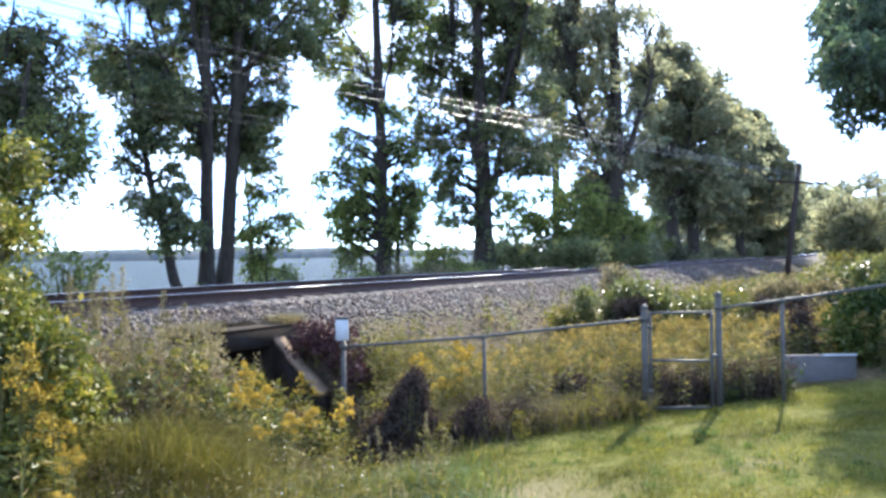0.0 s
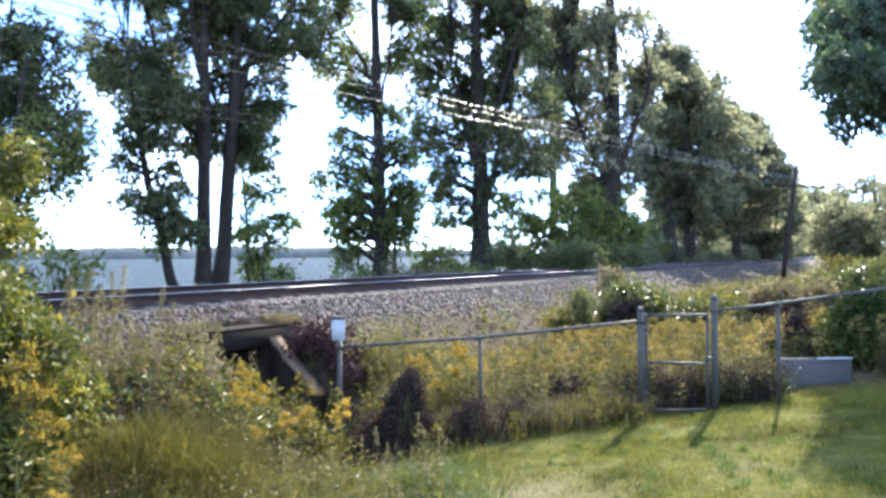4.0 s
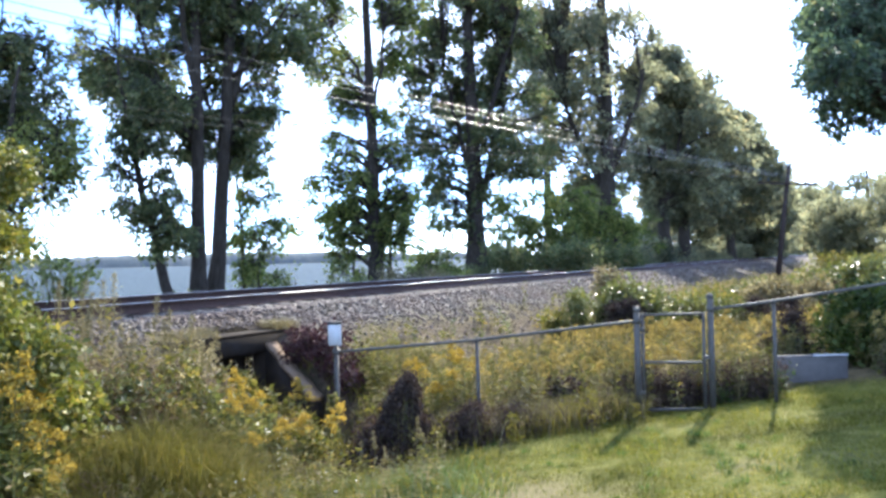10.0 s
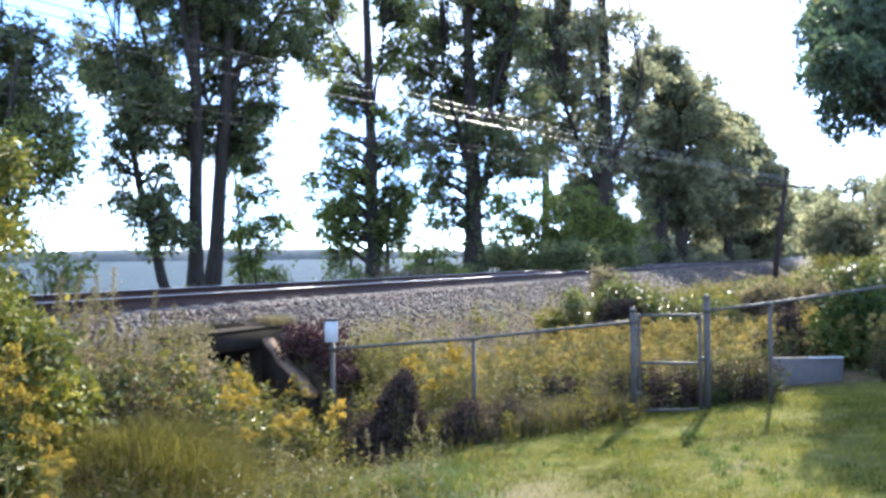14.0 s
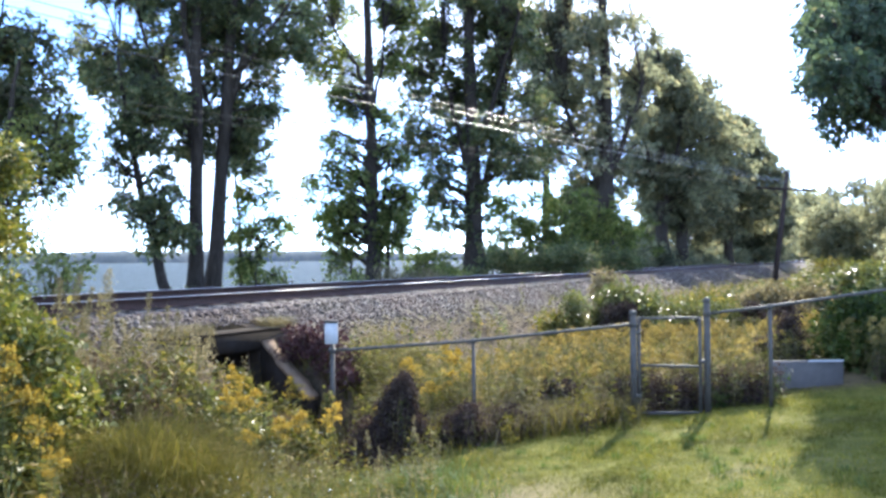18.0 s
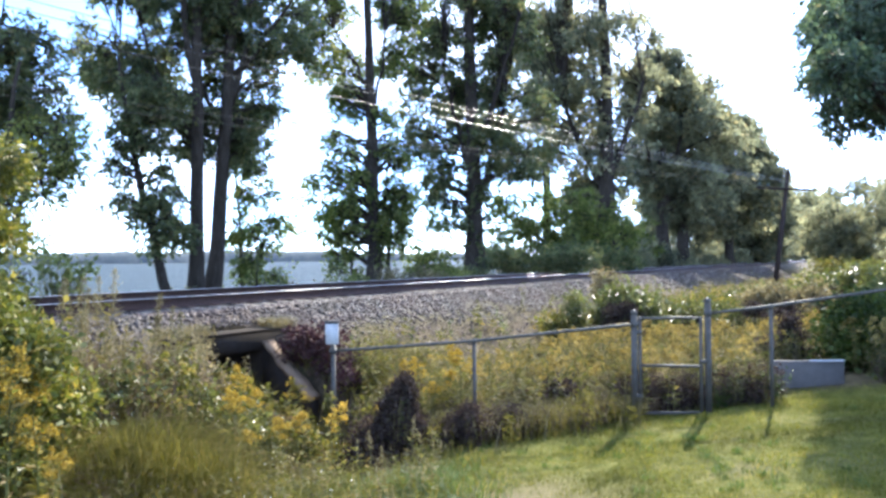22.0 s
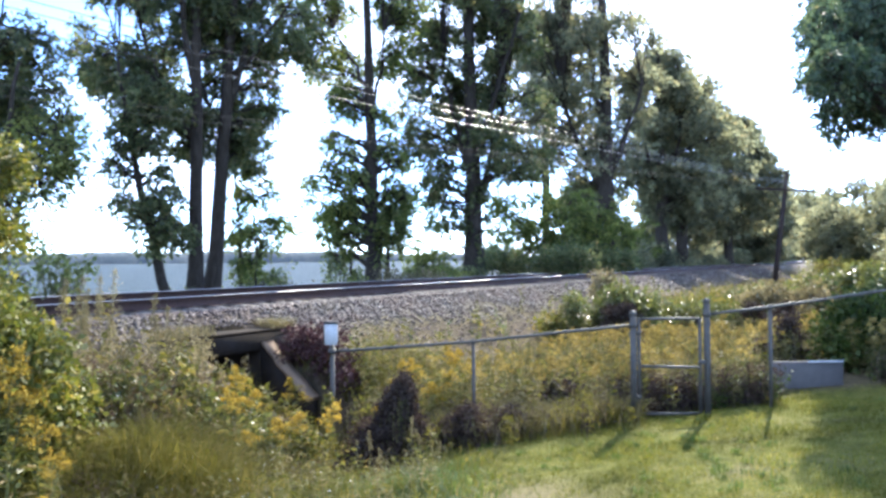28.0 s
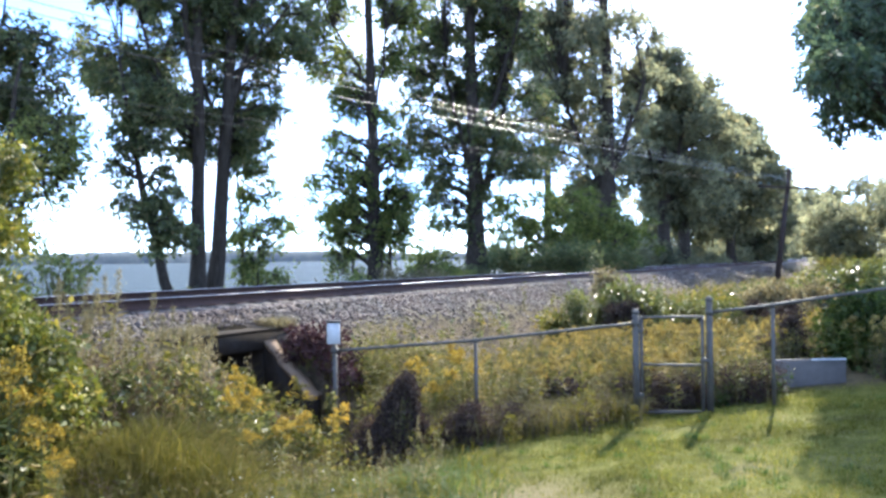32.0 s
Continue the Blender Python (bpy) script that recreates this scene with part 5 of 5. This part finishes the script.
    # the last of these three grasses carries the shaded foot in its colour
    for name, label, mat, n, h in (("rank_grass", "soft olive grass standing along the fence", M_OLIVE, 30000, .44), ("dry_rank_grass", "dry tan grass standing along the fence", M_DRY, 15000, .42), ("dead_rank_grass", "brown grass standing along the fence with shade in its colour", M_SHADOW_WEED, 16000, .44)):
        x, y = scatter(r, n, -1.3, 2.6, 8.6, 10.8, rank)
        solid(name, Geo().blades(r, np.stack([x, y, height(x, y) - .01], -1), h * r.uniform(.45, 1.15, len(x)), r.uniform(.004, .007, len(x)), r.uniform(.4, 1.5, len(x))), mat, label, "grass", "", "stuff")
    # tufts in the lawn
    x, y = scatter(r, 420, -.6, 8.5, 6, 9.9, lambda x, y: np.clip(.5 + wave(x, y, 1.7, 4), 0, 1))
    o = np.repeat(np.arange(len(x)), 26)
    tx, ty = x[o] + r.normal(0, .035, len(o)), y[o] + r.normal(0, .035, len(o))
    solid("grass_tufts", Geo().blades(r, np.stack([tx, ty, height(tx, ty) - .005], -1), (r.uniform(.04, .10, len(x)))[o] * r.uniform(.6, 1.2, len(o)), .007, r.uniform(.2, 1.2, len(o))), M_TUFT, "darker tufts of coarse grass in the lawn", "grass", "", "stuff")
    # a mound of soft olive grass on the bank
    mound = lambda x, y: np.exp(-((x + 2.75) / 1.0) ** 2 - ((y - 7.2) / .8) ** 2)
    x, y = scatter(r, 60000, -5.5, -.6, 5.4, 8.8, mound)
    solid("bank_grass", Geo().blades(r, np.stack([x, y, height(x, y) - .01], -1), (.3 + .66 * mound(x, y)) * r.uniform(.55, 1.15, len(x)), r.uniform(.004, .0065, len(x)), r.uniform(.4, 1.6, len(x))), M_OLIVE, "soft mound of olive green grass on the bank", "grass", "", "stuff")
    tall = lambda x, y: np.clip(step(.9, -.6, x) * step(5, 6, y) * (sp(x, y)[1] < 7.6), 0, 1) * .8
    x, y = scatter(r, 24000, -6, 1.2, 5, 12, tall)
    solid("tall_grass", Geo().blades(r, np.stack([x, y, height(x, y) - .01], -1), r.uniform(.12, .5, len(x)) * np.interp(x, (-1, .5), (1, .4)), r.uniform(.005, .009, len(x)), r.uniform(.3, 1.2, len(x))), M_OLIVE, "long rough grass on the ditch bank", "grass", "", "stuff")


def stalks():
    """Tall thin weeds with tan seed heads, and a few bare stalks in front."""
    group = "tall seeding weeds"
    kinds = []
    for i in range(3):
        rng = np.random.default_rng(300 + i)
        th = thing("tall_weed", "tall thin weed with a tan seed head", "weed", group)
        h = (1.45, 1.3, 1.6)[i]
        z = np.linspace(0, h, 6)
        bend = rng.normal(0, .12, 2)
        line = np.stack([bend[0] * (z / h) ** 2, bend[1] * (z / h) ** 2, z], -1)
        part("stem", Geo().tube(line, np.linspace(.006, .002, 6), 5, False), M_STEM, th)
        for k in range(9):
            zz = rng.uniform(.2, .75) * h
            o = np.array([np.interp(zz, z, line[:, j]) for j in range(3)])
            a = rng.uniform(0, 6.28)
            part("leaf", Geo().leaves(rng, [o], [(math.cos(a), math.sin(a), .5)], .14, .03), M_WEED, th)
        n = 170
        q = rng.uniform(.72, 1.02, n) * h
        pos = np.stack([np.interp(q, z, line[:, j]) for j in range(3)], -1) + rng.normal(0, .03, (n, 3)) * (1.15 - q / h)[:, None] * 3
        part("seed_head", Geo().leaves(rng, pos, rng.normal(0, .5, (n, 3)) + np.array([0, 0, 1]), .035, .012), M_DRY, th, "feathery tan seed head")
        kinds.append(th)
    rng = random.Random(9)
    spots = [(-3.3 + rng.gauss(0, .35), 8.1 + rng.gauss(0, .3), 1.0) for _ in range(14)] + [(-3.9 + rng.gauss(0, .3), 8.0 + rng.gauss(0, .3), .95) for _ in range(5)]
    spots += [(-.72, 7.3, .45), (-.33, 7.4, .42), (-.9, 8.0, .5), (-.2, 7.9, .38), (-.55, 7.0, .3)]
    made = []
    for i, (x, y, k) in enumerate(spots):
        m = pose(x, y, float(height(x, y)) - .02, rng.uniform(-7, 7), rng.uniform(-7, 7), rng.uniform(0, 360))
        ob = kinds[i] if i < 3 else copy_thing(kinds[i % 3], m)
        ob.matrix_basis = m @ Matrix.Scale(k, 4)
        made.append(ob)
    return made


ground()
lake()
railway()
ballast()
culvert()
fence()
line_pole()
trees()
bushes()
flowers = goldenrods() + stalks()
weeds()
loose_stones()


def headwall_grass():
    """Dry grass that hangs over the ends of the culvert's coping."""
    r = np.random.default_rng(61)
    for s0, s1, n in ((9.05, 9.6, 900), (6.9, 7.9, 700)):
        s, p = r.uniform(s0, s1, n), r.uniform(8.56, 9.1, n)
        x, y = xy(s, p)
        h = r.uniform(.08, .26, n)
        g = Geo().blades(r, np.stack([x, y, np.full(n, .97)], -1), h, r.uniform(.005, .008, n), r.uniform(.6, 1.8, n))
        solid("overhanging_grass", g, M_DRY, "dry grass hanging over the culvert coping", "grass", "", "stuff")


headwall_grass()


def motions():
    """The wind: plants sway, a gust bends the tall goldenrods at nine seconds, the crowns of the trees stir."""
    rng = random.Random(77)

    def sway(ob, ax, ay, gust=0.0):
        m0 = ob.matrix_basis.copy()
        go, back = Matrix.Translation(m0.translation), Matrix.Translation(-m0.translation)
        a, b, w = rng.uniform(0, 6.28), rng.uniform(0, 6.28), rng.uniform(.8, 1.4)
        rows = []
        for t in np.arange(0, 32.5, 1.0):
            t = float(t)
            tilt = ax * (.7 * math.sin(w * t + a) + .3 * math.sin(2.3 * w * t + b))
            side = ay * (.7 * math.sin(.85 * w * t + b) + .3 * math.sin(2.1 * w * t + a)) - gust * math.exp(-((t - 9.0) / .8) ** 2)
            rows.append((t, go @ pose(0, 0, 0, tilt, side, 0) @ back @ m0))
        walk(ob, rows)

    for ob in flowers:
        sway(ob, 1.6, 2.0, 4.0 if ob.location.x < -3.1 else 0.0)
    for ob in list(scene.objects):
        if ob.parent and ob.name.split(".")[0] == "crown":
            k = .45 if "overhanging" in ob.parent["label"] else .15
            sway(ob, k, k)
        if ob.parent and ob.name.split(".")[0] == "foliage" and ob.parent.location.x < -3:
            sway(ob, .6, .8)


motions()
